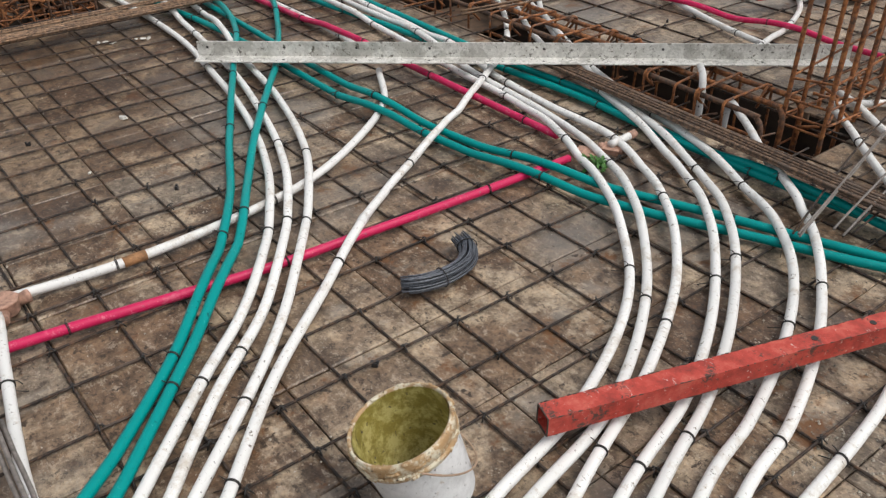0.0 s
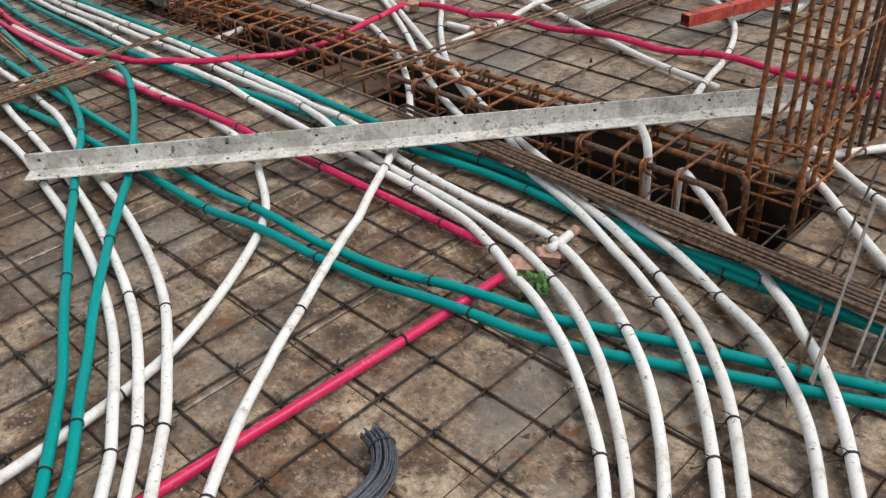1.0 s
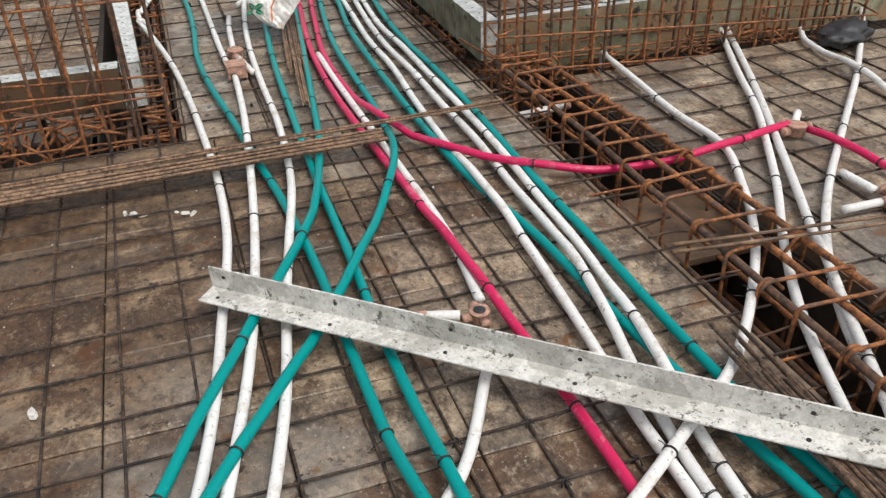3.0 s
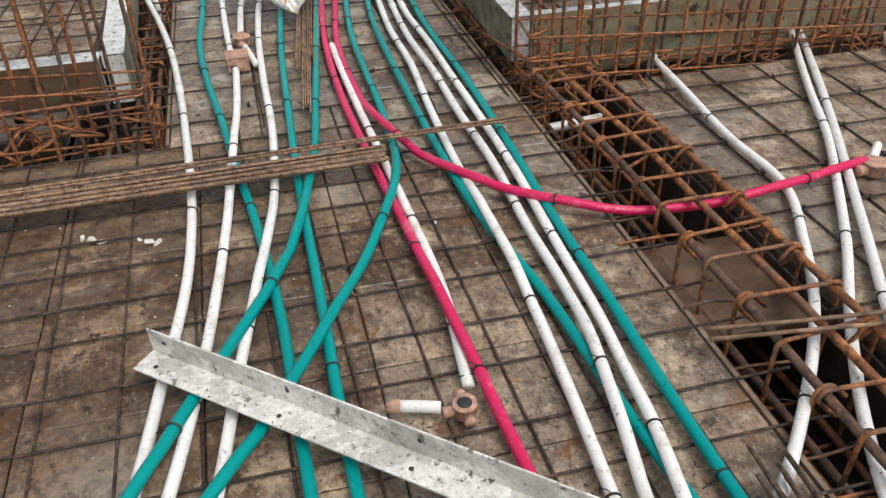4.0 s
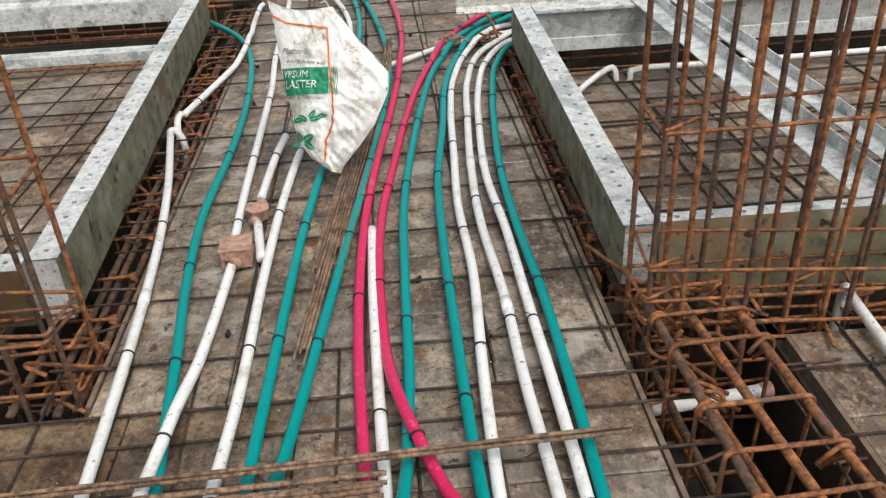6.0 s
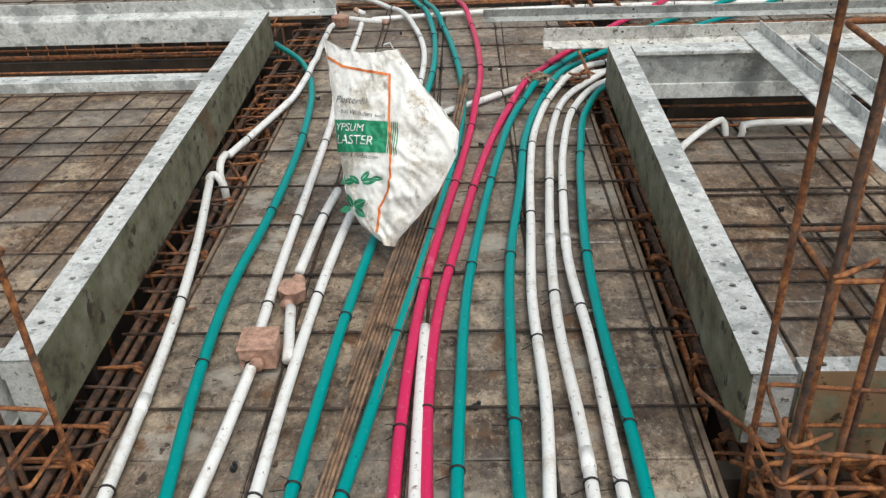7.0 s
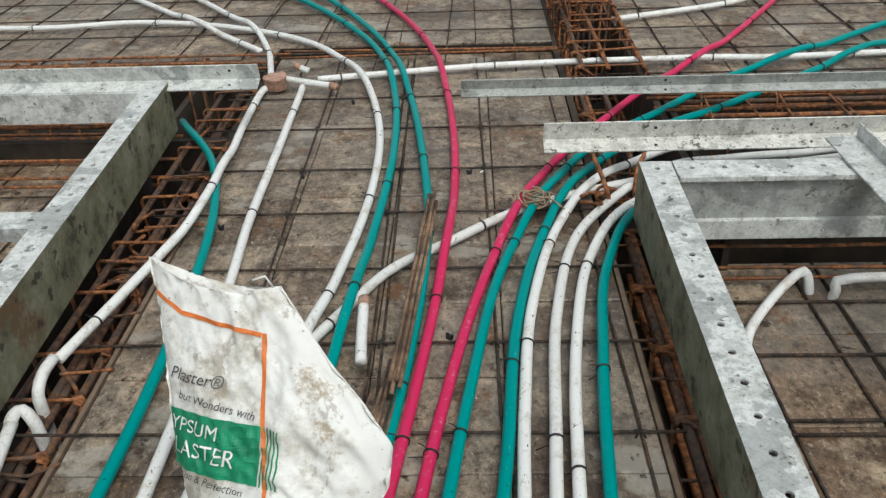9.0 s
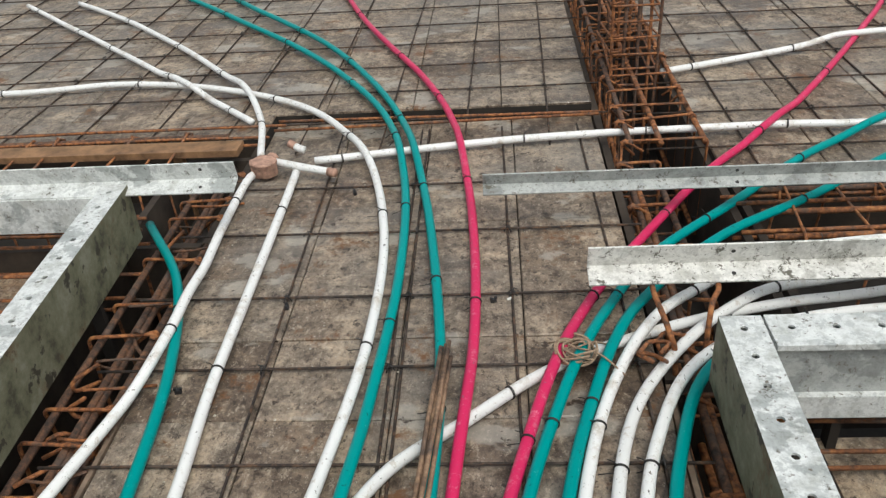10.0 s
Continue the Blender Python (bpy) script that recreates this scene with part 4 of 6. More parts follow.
# ---- aluminium edge rails with pin holes ----
def flange_bm(length, width, pitch, hole, thick=0.006):
    """A strip along x with a row of round holes in it."""
    bm = bmesh.new()
    n = int(length / pitch)
    cell = length / n
    for k in range(n):
        x0, x1, cx = k * cell, (k + 1) * cell, (k + 0.5) * cell
        ring = [(cx + hole * math.cos(a), width / 2 + hole * math.sin(a)) for a in np.arange(8) * math.pi / 4 + math.pi / 8]
        outer = [(x1, width / 2 + cell * 0.2), (cx + cell * 0.2, width), (cx - cell * 0.2, width), (x0, width / 2 + cell * 0.2), (x0, width / 2 - cell * 0.2), (cx - cell * 0.2, 0), (cx + cell * 0.2, 0), (x1, width / 2 - cell * 0.2)]
        vi = [bm.verts.new((x, y, 0)) for x, y in ring]
        vl = [bm.verts.new((x, y, -thick)) for x, y in ring]
        vo = [bm.verts.new((x, y, 0)) for x, y in outer]
        for i in range(8):
            j = (i + 1) % 8
            bm.faces.new((vi[i], vo[i], vo[j], vi[j]))
            bm.faces.new((vl[i], vi[i], vi[j], vl[j]))
        for (x, y), a, b in (((x1, width), 0, 1), ((x0, width), 2, 3), ((x0, 0), 4, 5), ((x1, 0), 6, 7)):
            bm.faces.new((vo[a], bm.verts.new((x, y, 0)), vo[b]))
    bmesh.ops.remove_doubles(bm, verts=bm.verts[:], dist=0.0004)
    return bm


def edge_rail(label, a, b, z, height, width, side=1, pitch=0.1, name="edge_rail", face=SIDE, ledge=0.0, props=()):
    """A channel rail from a to b: holed top flange on its side, web below."""
    length = math.dist(a, b)
    root = empty(name, (a[0], a[1], z))
    root.rotation_euler = (0, 0, math.atan2(b[1] - a[1], b[0] - a[0]))
    tagged(root, label, "formwork rail", group="edge rails")
    bm = flange_bm(length, width, pitch, 0.0095)
    if side < 0:
        bmesh.ops.scale(bm, vec=(1, -1, 1), verts=bm.verts[:])
        bmesh.ops.reverse_faces(bm, faces=bm.faces[:])
    part("top_flange", bm, ALU, root)
    s = side
    y0, y1 = sorted((0, s * 0.006))
    part("web", box_bm(0, length, y0, y1, -height, -0.0005, 0.001), face, root, "stained outer face")
    y0, y1 = sorted((s * (width - 0.006), s * width))
    part("inner_lip", box_bm(0, length, y0, y1, -0.055, -0.0005, 0.001), ALU, root)
    y0, y1 = sorted((s * 0.006, s * width))
    part("bottom_flange", box_bm(0, length, y0, y1, -height, -height + 0.006), ALU, root)
    n = max(2, int(length / 0.6))
    for k in range(n + 1):
        x = min(max(length * k / n, 0.004), length - 0.01)
        part("stiffener", box_bm(x - 0.004, x + 0.004, y0, y1 - 0.007 if s > 0 else y1, -height + 0.006, -0.007), ALU, root)
    if ledge:
        y0, y1 = sorted((-s * 0.001, -s * 0.02))
        part("lower_ledge", box_bm(0, length, y0, y1, -height, -height + ledge, 0.003), ALU, root)
        part("top_lip", box_bm(0, length, y0, y1, -0.016, 0.0015, 0.002), ALU, root)
    y0, y1 = sorted((s * 0.03, s * 0.07))
    for x in props:
        part("prop", box_bm(x - 0.012, x + 0.012, y0, y1, -z - 0.46, -z + (z - height) - 0.0005), SHADE_DARK, root, "dark steel prop")
    return root


edge_rail("cement-stained aluminium edge rail with a row of pin holes", (2.985, 5.45), (3.024, 7.862), 0.252, 0.20, 0.10, -1, props=(0.3, 1.2, 2.1))
edge_rail("cement-stained aluminium edge rail with a row of pin holes", (1.366, 5.52), (1.245, 8.672), 0.252, 0.21, 0.09, 1, props=(0.3, 1.5, 2.8))
edge_rail("cement-stained aluminium rail below the wall cage", (3.1, 5.46), (6.5, 5.46), 0.25, 0.30, 0.05, 1, face=SIDE_RUSTY, props=(0.3, 1.6, 3.0))
edge_rail("cement-stained aluminium rail closing the bay", (3.131, 7.765), (6.5, 7.765), 0.2505, 0.225, 0.1, 1, face=CHANNEL, ledge=0.07, props=(0.2, 1.6, 3.0))
edge_rail("cement-stained aluminium rail closing the bay", (-3.0, 8.63), (1.148, 8.63), 0.225, 0.13, 0.1, 1, face=ALU, props=(1.0, 2.0))
edge_rail("cement-stained aluminium cross rail in the bay", (-3.0, 7.50), (1.23, 7.50), 0.25, 0.045, 0.1, 1, face=ALU, props=(0.5, 1.6))
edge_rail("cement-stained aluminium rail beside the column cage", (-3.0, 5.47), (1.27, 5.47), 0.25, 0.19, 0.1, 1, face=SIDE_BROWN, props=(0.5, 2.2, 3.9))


def angle_bar(label, a, b, legs, tilt, holes=(), th=0.006, category="angle bar", mat=ANGLE):
    """An L-shaped angle from a to b whose crease points away and whose legs open at tilt degrees."""
    length = math.dist(a, b)
    d = Vector(b) - Vector(a)
    root = empty("aluminium_angle", a)
    root.rotation_mode = "QUATERNION"
    root.rotation_quaternion = d.to_track_quat("X", "Z")
    tagged(root, label, category, group="loose angles")
    for n, ang, w in (("upper_leg", tilt, legs[0]), ("lower_leg", tilt - 90, legs[1])):
        ca, sa = math.cos(radians(ang)), math.sin(radians(ang))
        bm = box_bm(0, length, -th / 2, w, -th / 2, th / 2, 0.0015)
        bmesh.ops.transform(bm, matrix=Matrix.Rotation(radians(ang), 4, "X"), verts=bm.verts[:])
        leg = part(n, bm, mat, root)
        for h in holes:
            bm = bmesh.new()
            bmesh.ops.create_cone(bm, cap_ends=True, segments=12, radius1=0.0062, radius2=0.0062, depth=th + 0.002, matrix=Matrix.Rotation(radians(ang), 4, "X") @ Matrix.Translation((h, w * 0.62, 0)))
            part("bolt_hole", bm, TIE, leg)
    return root


angle_bar("long whitish aluminium angle lying across the conduits", (3.786, 1.776, 0.135), (1.504, 3.83, 0.082), (0.075, 0.075), 88, [3.02, 2.64, 2.29, 1.94, 1.4, 0.85, 0.4])
angle_bar("whitish aluminium angle lying across the far conduits", (5.6, 8.24, 0.17), (2.75, 8.22, 0.17), (0.075, 0.075), 75, [2.45, 1.9, 1.1])
angle_bar("grey aluminium angle lying over the far beam", (5.6, 8.78, 0.15), (2.45, 8.76, 0.16), (0.05, 0.05), 70, [2.3, 1.2], mat=CHANNEL)
angle_bar("whitish aluminium angle lying beside the bay", (1.62, 8.71, 0.246), (-2.5, 8.71, 0.246), (0.07, 0.075), 75, [0.12, 1.3], mat=ALU)
angle_bar("cement-crusted aluminium angle laid across the bay frame", (3.80, 5.5, 0.262), (3.765, 8.0, 0.262), (0.05, 0.105), 88, mat=ALU)
angle_bar("second grey aluminium angle laid across the bay frame", (3.97, 5.5, 0.262), (3.93, 7.8, 0.262), (0.045, 0.07), 88, mat=ALU)


# ---- bundles of loose bars ----
def bar_bundle(label, a, b, z, count, width, r, seed, mat=BUNDLE, name="bar_bundle", stagger=0.12):
    rnd = random.Random(seed)
    root = empty(name, (0, 0, 0))
    tagged(root, label, "bar bundle")
    d = np.array([b[0] - a[0], b[1] - a[1]])
    nrm = np.array([-d[1], d[0]]) / np.linalg.norm(d)
    for k in range(count):
        lay = k % 2
        o = (k / (count - 1) - 0.5) * width
        o2 = o + rnd.uniform(-0.12, 0.12) * width
        s0, s1 = rnd.uniform(-0.5, 0.5) * stagger, rnd.uniform(-0.5, 0.5) * stagger
        u = d / np.linalg.norm(d)
        p0 = (a[0] + nrm[0] * o + u[0] * s0, a[1] + nrm[1] * o + u[1] * s0)
        p1 = (b[0] + nrm[0] * o2 + u[0] * s1, b[1] + nrm[1] * o2 + u[1] * s1)
        p = wander(p0, p1, 0.0, 0.002, rnd, 8)
        za, zb = z if isinstance(z, tuple) else (z, z)
        p = [(x, y, dz + za + (zb - za) * i / 7 + lay * r * 1.6) for i, (x, y, dz) in enumerate(p)]
        part("bar", tubes_mesh("bar", [(p, r)], 7), mat, root)
    return root


bar_bundle("bundle of brown steel bars lying over the conduits along the trench", (2.635, 0.2), (2.80, 3.02), (0.124, 0.08), 18, 0.10, 0.0056, 41, mat=BROWN_DARK, stagger=0.3)
bar_bundle("bundle of brown steel bars lying across the conduits", (-1.4, 4.62), (2.27, 4.70), 0.080, 15, 0.105, 0.0056, 42, mat=BAR_LOOSE, stagger=0.035)
bar_bundle("pair of thin brown bars lying across the conduits", (-1.4, 4.672), (2.84, 4.805), 0.098, 3, 0.014, 0.0055, 43, mat=BAR_LOOSE, stagger=0.04)
bar_bundle("tight bundle of thin dark bars lying beside the green conduit", (2.112, 5.78), (2.26, 7.0), 0.034, 24, 0.105, 0.0045, 44, mat=BUNDLE, stagger=0.36)
bar_bundle("few long thin bars lying beside the bundle", (2.045, 5.2), (2.2, 6.6), 0.044, 4, 0.03, 0.0045, 47, mat=BUNDLE, stagger=0.15)
bar_bundle("three thin brown bars crossing the conduit", (2.29, 7.0), (2.355, 7.97), 0.075, 4, 0.025, 0.006, 45, stagger=0.06)
bar_bundle("pair of thin grey bars lying over the bar bundle", (2.29, 1.08), (3.22, 1.295), 0.115, 2, 0.006, 0.004, 48, mat=ROD, stagger=0.02)
bar_bundle("pair of thin grey bars lying over the bar bundle", (2.39, 1.01), (3.3, 1.17), 0.118, 2, 0.035, 0.0042, 49, mat=ROD, stagger=0.02)
bar_bundle("brown bars lying under the scrap heap", (4.29, 3.22), (5.7, 3.13), 0.045, 9, 0.12, 0.008, 51, mat=BROWN_DARK, stagger=0.1)
bar_bundle("two dark rods lying beside the conduit", (0.092, 1.35), (0.092, 1.78), 0.1, 3, 0.03, 0.006, 50, mat=ROD, stagger=0.05)
bar_bundle("pair of thin brown bars across the trench", (2.87, 3.475), (4.6, 3.25), 0.112, 2, 0.03, 0.006, 46)


# ---- site things ----
BARE = mat_plain("bare_rusted_metal", (0.075, 0.05, 0.04), 0.7, 45, 0.6)


def square_tube(label, a, b, w, mat, name="steel_tube", first=0.3):
    d = Vector(b) - Vector(a)
    root = empty(name, a)
    root.rotation_mode = "QUATERNION"
    root.rotation_quaternion = d.to_track_quat("X", "Z")
    tagged(root, label, "steel tube")
    L, t = d.length, 0.004
    bm = bmesh.new()
    for x in (0, L):
        for s in (w / 2, w / 2 - t):
            for y, z in ((-s, -s), (s, -s), (s, s), (-s, s)):
                bm.verts.new((x, y, z))
    bm.verts.ensure_lookup_table()
    v = bm.verts
    for k in range(4):
        j = (k + 1) % 4
        bm.faces.new((v[k], v[j], v[8 + j], v[8 + k]))
        bm.faces.new((v[4 + j], v[4 + k], v[12 + k], v[12 + j]))
        bm.faces.new((v[j], v[k], v[4 + k], v[4 + j]))
        bm.faces.new((v[8 + k], v[8 + j], v[12 + j], v[12 + k]))
    bmesh.ops.recalc_face_normals(bm, faces=bm.faces[:])
    part("tube", bm, mat, root)
    rnd = random.Random(int(L * 100))
    for y, z in ((w / 2, w / 2), (-w / 2, w / 2), (-w / 2, -w / 2)):
        x, runs = 0.004, []
        while x < L - 0.05:
            n = rnd.uniform(0.004, 0.05) * rnd.random()
            k = rnd.uniform(0.0007, 0.0026)
            runs.append(([(x, y, z), (x + n / 2, y + rnd.uniform(-0.001, 0.001), z), (x + n + 0.002, y, z)], [k * 0.4, k, k * 0.3]))
            x += n + rnd.uniform(0.001, 0.05) * rnd.random()
        tagged(part("worn_edge", tubes_mesh("worn_edge", runs, 5), BARE, root, "bare rusted metal along the edge"), kind="stuff")
    part("cut_end", tubes_mesh("cut_end", [([(-0.001, y * w / 2.08, z * w / 2.08) for y, z in ((-1, -1), (1, -1), (1, 1), (-1, 1), (-1, -1))], 0.0028)], 4), BARE, root, "bare rusted cut end")
    for x in np.arange(first, L, 0.19):
        bm = bmesh.new()
        bmesh.ops.create_cone(bm, cap_ends=True, segments=14, radius1=0.009, radius2=0.009, depth=0.003, matrix=Matrix.Translation((x, 0, w / 2)))
        part("bolt_hole", bm, TIE, root)
    return root


def mat_red():
    m, nt, b = material("worn_red_paint", 0.55)
    n = noise_at(nt, 14, 6, 0.75)
    c = ramp(nt, n, [(0.36, (0.27, 0.03, 0.02)), (0.5, (0.46, 0.052, 0.034)), (0.64, (0.54, 0.12, 0.085))])
    c = mix(nt, mask(nt, noise_at(nt, 12, 9, 0.82), 0.56, 0.59), c, (0.07, 0.038, 0.03))
    c = mix(nt, mask(nt, noise_at(nt, 90, 5, 0.7, (1.0, 0.35, 1.0)), 0.64, 0.67), c, (0.62, 0.5, 0.45))
    c = mix(nt, mask(nt, noise_at(nt, 10, 5, 0.7), 0.66, 0.72), c, (0.45, 0.42, 0.38))
    nt.links.new(c, b.inputs["Base Color"])
    bump(nt, b, n, 0.3, 0.002)
    return m


RED = mat_red()
square_tube("worn red painted square steel tube lying on the conduits", (1.108, 1.0, 0.108), (2.69, 0.48, 0.11), 0.056, RED, first=0.77)
square_tube("worn red painted square steel tube on the side deck", (4.40, 2.69, 0.115), (6.0, 2.2, 0.10), 0.058, RED)



def revolve(profile, seg=40):
    """A surface turned round z from (radius, z) pairs."""
    bm = bmesh.new()
    rings = []
    for r, z in profile:
        rings.append([bm.verts.new((r * math.cos(2 * math.pi * k / seg), r * math.sin(2 * math.pi * k / seg), z)) for k in range(seg)])
    for a, b in zip(rings, rings[1:]):
        for k in range(seg):
            bm.faces.new((a[k], a[(k + 1) % seg], b[(k + 1) % seg], b[k]))
    for f in bm.faces:
        f.smooth = True
    return bm


def mat_bucket(name, base, crust, lo, hi):
    m, nt, b = material(name, 0.5)
    c = ramp(nt, noise_at(nt, 18, 6, 0.7), [(0.3, tuple(0.7 * v for v in base)), (0.6, base)])
    c = mix(nt, mask(nt, noise_at(nt, 24, 7, 0.78), lo, hi), c, crust)
    c = mix(nt, mask(nt, noise_at(nt, 70, 4, 0.7), 0.62, 0.68), c, (0.05, 0.04, 0.03))
    nt.links.new(c, b.inputs["Base Color"])
    bump(nt, b, noise_at(nt, 60, 5, 0.7), 0.5, 0.004)
    return m


def bucket(at):
    root = empty("bucket", at)
    rnd = random.Random(15)
    tagged(root, "dirty white plastic paint bucket with a crusted rim", "bucket")
    outside = mat_bucket("scuffed_white_bucket", (0.72, 0.72, 0.72), (0.38, 0.30, 0.2), 0.6, 0.7)
    crust = mat_bucket("crusted_bucket_rim", (0.46, 0.29, 0.14), (0.66, 0.60, 0.46), 0.47, 0.56)
    inside = mat_bucket("ochre_bucket_lining", (0.27, 0.22, 0.045), (0.46, 0.40, 0.15), 0.46, 0.58)
    part("body", revolve([(0.0, 0.002), (0.088, 0.002), (0.092, 0.008), (0.103, 0.165)]), outside, root)
    part("rim", revolve([(0.103, 0.163), (0.109, 0.165), (0.109, 0.176), (0.106, 0.178), (0.1095, 0.181), (0.111, 0.205), (0.108, 0.212), (0.103, 0.210), (0.101, 0.19), (0.1005, 0.165)], 56), crust, root, "ochre crusted rim")
    lumps = []
    for k in range(90):
        a, h = rnd.uniform(0, 6.28), rnd.choice((0.208, 0.2, 0.19, 0.178, 0.168))
        q = rnd.uniform(0.104, 0.111)
        lumps.append(([(q * math.cos(a + t), q * math.sin(a + t), h + rnd.uniform(-0.003, 0.003)) for t in np.linspace(0, rnd.uniform(0.06, 0.25), 5)], rnd.uniform(0.002, 0.0046)))
    part("crust", tubes_mesh("crust", lumps, 5), crust, root, "dried ochre paste on the rim")
    part("lining", revolve([(0.1004, 0.207), (0.099, 0.16), (0.089, 0.02), (0.06, 0.014), (0.0, 0.012)]), inside, root, "yellow-ochre residue inside")
    pts = [(0.112 * math.cos(a), 0.112 * math.sin(a), 0.175 - 0.12 * math.sin(b)) for a, b in zip(np.linspace(-2.4, 0.74, 22), np.linspace(0, math.pi, 22))]
    part("handle", tubes_mesh("handle", [(pts, 0.0022)], 6), mat_plain("rusty_handle_wire", (0.35, 0.24, 0.16), 0.5), root, "thin rusty wire handle")
    root.scale = (1.08, 1.08, 1.08)
    root.rotation_mode = "QUATERNION"
    root.rotation_quaternion = (Matrix.Rotation(-0.32, 3, Vector((0.61, 0.79, 0))) @ Matrix.Rotation(0.5, 3, "Z")).to_quaternion()
    return root


bucket((0.819, 1.042, 0.03))


def wire_bundle(plan, seed=5):
    """A bent hank of binding wire."""
    rnd = random.Random(seed)
    c = spline([(x, y, 0.046) for x, y in plan], 0.02)
    n = len(c)
    tan = np.gradient(c, axis=0)
    tan /= np.linalg.norm(tan, axis=1)[:, None]
    side = np.c_[-tan[:, 1], tan[:, 0], np.zeros(n)]
    ob = empty("wire_bundle", tuple(c[n // 2] * np.array([1, 1, 0])))
    tagged(ob, "bent bundle of dark blue-grey binding wire on the mesh", "wire bundle")
    for k in range(64):
        rad, ang = 0.031 * math.sqrt(rnd.random()), rnd.uniform(0, 6.28)
        a = ang + rnd.uniform(-0.5, 0.5) * np.linspace(0, 1, n)
        q = c + side * (rad * np.cos(a))[:, None] + np.c_[np.zeros(n), np.zeros(n), rad * 0.85 * np.sin(a)]
        q = q - np.array(ob.location)
        part("wire", tubes_mesh("wire", [(q[rnd.randint(0, 1):n - rnd.randint(0, 1)], 0.0027)], 5), WIRE, ob)
    for f in (0.33, 0.8):
        i = int(n * f)
        ring = [c[i] + side[i] * 0.0335 * math.cos(a) + np.array([0, 0, 0.03 * math.sin(a)]) for a in np.linspace(0, 2 * math.pi, 15)]
        ring = [p - np.array(ob.location) for p in ring]
        part("wrap", tubes_mesh("wrap", [(ring, 0.002)], 5), TIE, ob)
    return ob


wire_bundle([(1.205, 1.71), (1.265, 1.68), (1.35, 1.668), (1.44, 1.69), (1.497, 1.755), (1.508, 1.815)])


# ---- junction boxes, couplings and elbows ----
def round_box(at, yaw, spouts, lid=None, mat=TERRACOTTA, label="round pinkish-brown conduit junction box with spouts", size=1.0):
    root = empty("junction_box", at)
    root.rotation_euler, root.scale = (0, 0, yaw), (size, size, size)
    tagged(root, label, "junction box", group="junction boxes")
    body = revolve([(0.0, -0.012), (0.040, -0.012), (0.042, -0.008), (0.042, 0.026), (0.044, 0.028), (0.044, 0.033), (0.041, 0.034), (0.0, 0.0345)], 28)
    for v in body.verts:
        v.co += 0.005 * noise.noise_vector(v.co * 45 + Vector(at) * 7)
    part("body", body, mat, root)
    for a in spouts:
        c, s = math.cos(radians(a)), math.sin(radians(a))
        part("spout", tubes_mesh("spout", [([(0.036 * c, 0.036 * s, 0.008), (0.062 * c, 0.062 * s, 0.008), (0.0625 * c, 0.0625 * s, 0.008), (0.075 * c, 0.075 * s, 0.008)], [0.019, 0.019, 0.021, 0.021])], 14), mat, root)
    if lid:
        part("lid", revolve([(0.0, 0.040), (0.022, 0.039), (0.026, 0.036), (0.026, 0.035)], 20), lid, root, "dark lid")
    return root


def square_box(at, yaw, size, label="square pinkish-brown junction box on the conduit"):
    root = empty("junction_box", at)
    root.rotation_euler = (0, 0, yaw)
    tagged(root, label, "junction box", group="junction boxes")
    w, h = size
    part("body", box_bm(-w / 2, w / 2, -w / 2, w / 2, -0.014, h, 0.004), TERRACOTTA, root)
    part("lid", box_bm(-w / 2 - 0.003, w / 2 + 0.003, -w / 2 - 0.003, w / 2 + 0.003, h + 0.001, h + 0.007, 0.002), TERRACOTTA, root)
    for s in (-1, 1):
        part("collar", tubes_mesh("collar", [([(0, s * w / 2, 0.014), (0, s * (w / 2 + 0.018), 0.014)], 0.020)], 14), TERRACOTTA, root)
    return root


def stub(pts, mat=WHITE, cap=True, label="short white conduit stub with a brown end plug", r=R_PIPE):
    ob = part("conduit_stub", tubes_mesh("conduit_stub", [(spline(pts, 0.02), r)], 12), mat)
    tagged(ob, label, "conduit", group="conduit stubs")
    if cap:
        a, b = np.array(pts[-2]), np.array(pts[-1])
        u = (b - a) / np.linalg.norm(b - a)
        part("end_plug", tubes_mesh("end_plug", [([tuple(b - u * 0.012), tuple(b + u * 0.022)], r * 1.12)], 12), TERRACOTTA, ob)
    return ob


def coupling(x, y, length=0.08, mat=WHITE):
    """A sleeve on the conduit that passes nearest to x, y."""
    xy, z = min(LAID, key=lambda q: np.hypot(q[0][:, 0] - x, q[0][:, 1] - y).min())
    i = int(np.clip(np.hypot(xy[:, 0] - x, xy[:, 1] - y).argmin(), 1, len(xy) - 2))
    at, yaw, pitch = (*xy[i], z[i]), math.atan2(*(xy[i + 1] - xy[i - 1])[::-1]), 0.0
    ob = part("coupling", tubes_mesh("coupling", [([(-length / 2, 0, 0), (length / 2, 0, 0)], R_PIPE * 1.1)], 14), mat)
    ob.location, ob.rotation_euler = at, (0, pitch, yaw)
    tagged(ob, "plastic coupling sleeve on a conduit", "coupling", group="couplings")
    return ob


BLACK = mat_plain("black_plastic", (0.02, 0.02, 0.022), 0.5)
round_box((0.235, 2.35, 0.03), 0.2, (0, 120, 240))
square_box((2.335, 2.02, -0.002), 0.6, (0.078, 0.018), "small square pinkish-brown junction box under the conduits")
square_box((2.44, 1.99, -0.002), 0.5, (0.066, 0.018), "small square pinkish-brown junction box under the conduits")
stub([(2.43, 1.99, 0.034), (2.50, 1.99, 0.036), (2.555, 1.992, 0.038)])
round_box((2.225, 3.47, 0.03), 1.6, (0, 90, 180), BLACK, size=0.72)
stub([(2.17, 3.485, 0.038), (2.12, 3.50, 0.04), (2.065, 3.515, 0.04)])
round_box((3.915, 4.2, 0.03), 0.1, (0, 180, 90))
stub([(3.95, 4.25, 0.04), (4.02, 4.32, 0.05)], cap=False, label="short white conduit stub at a junction box")
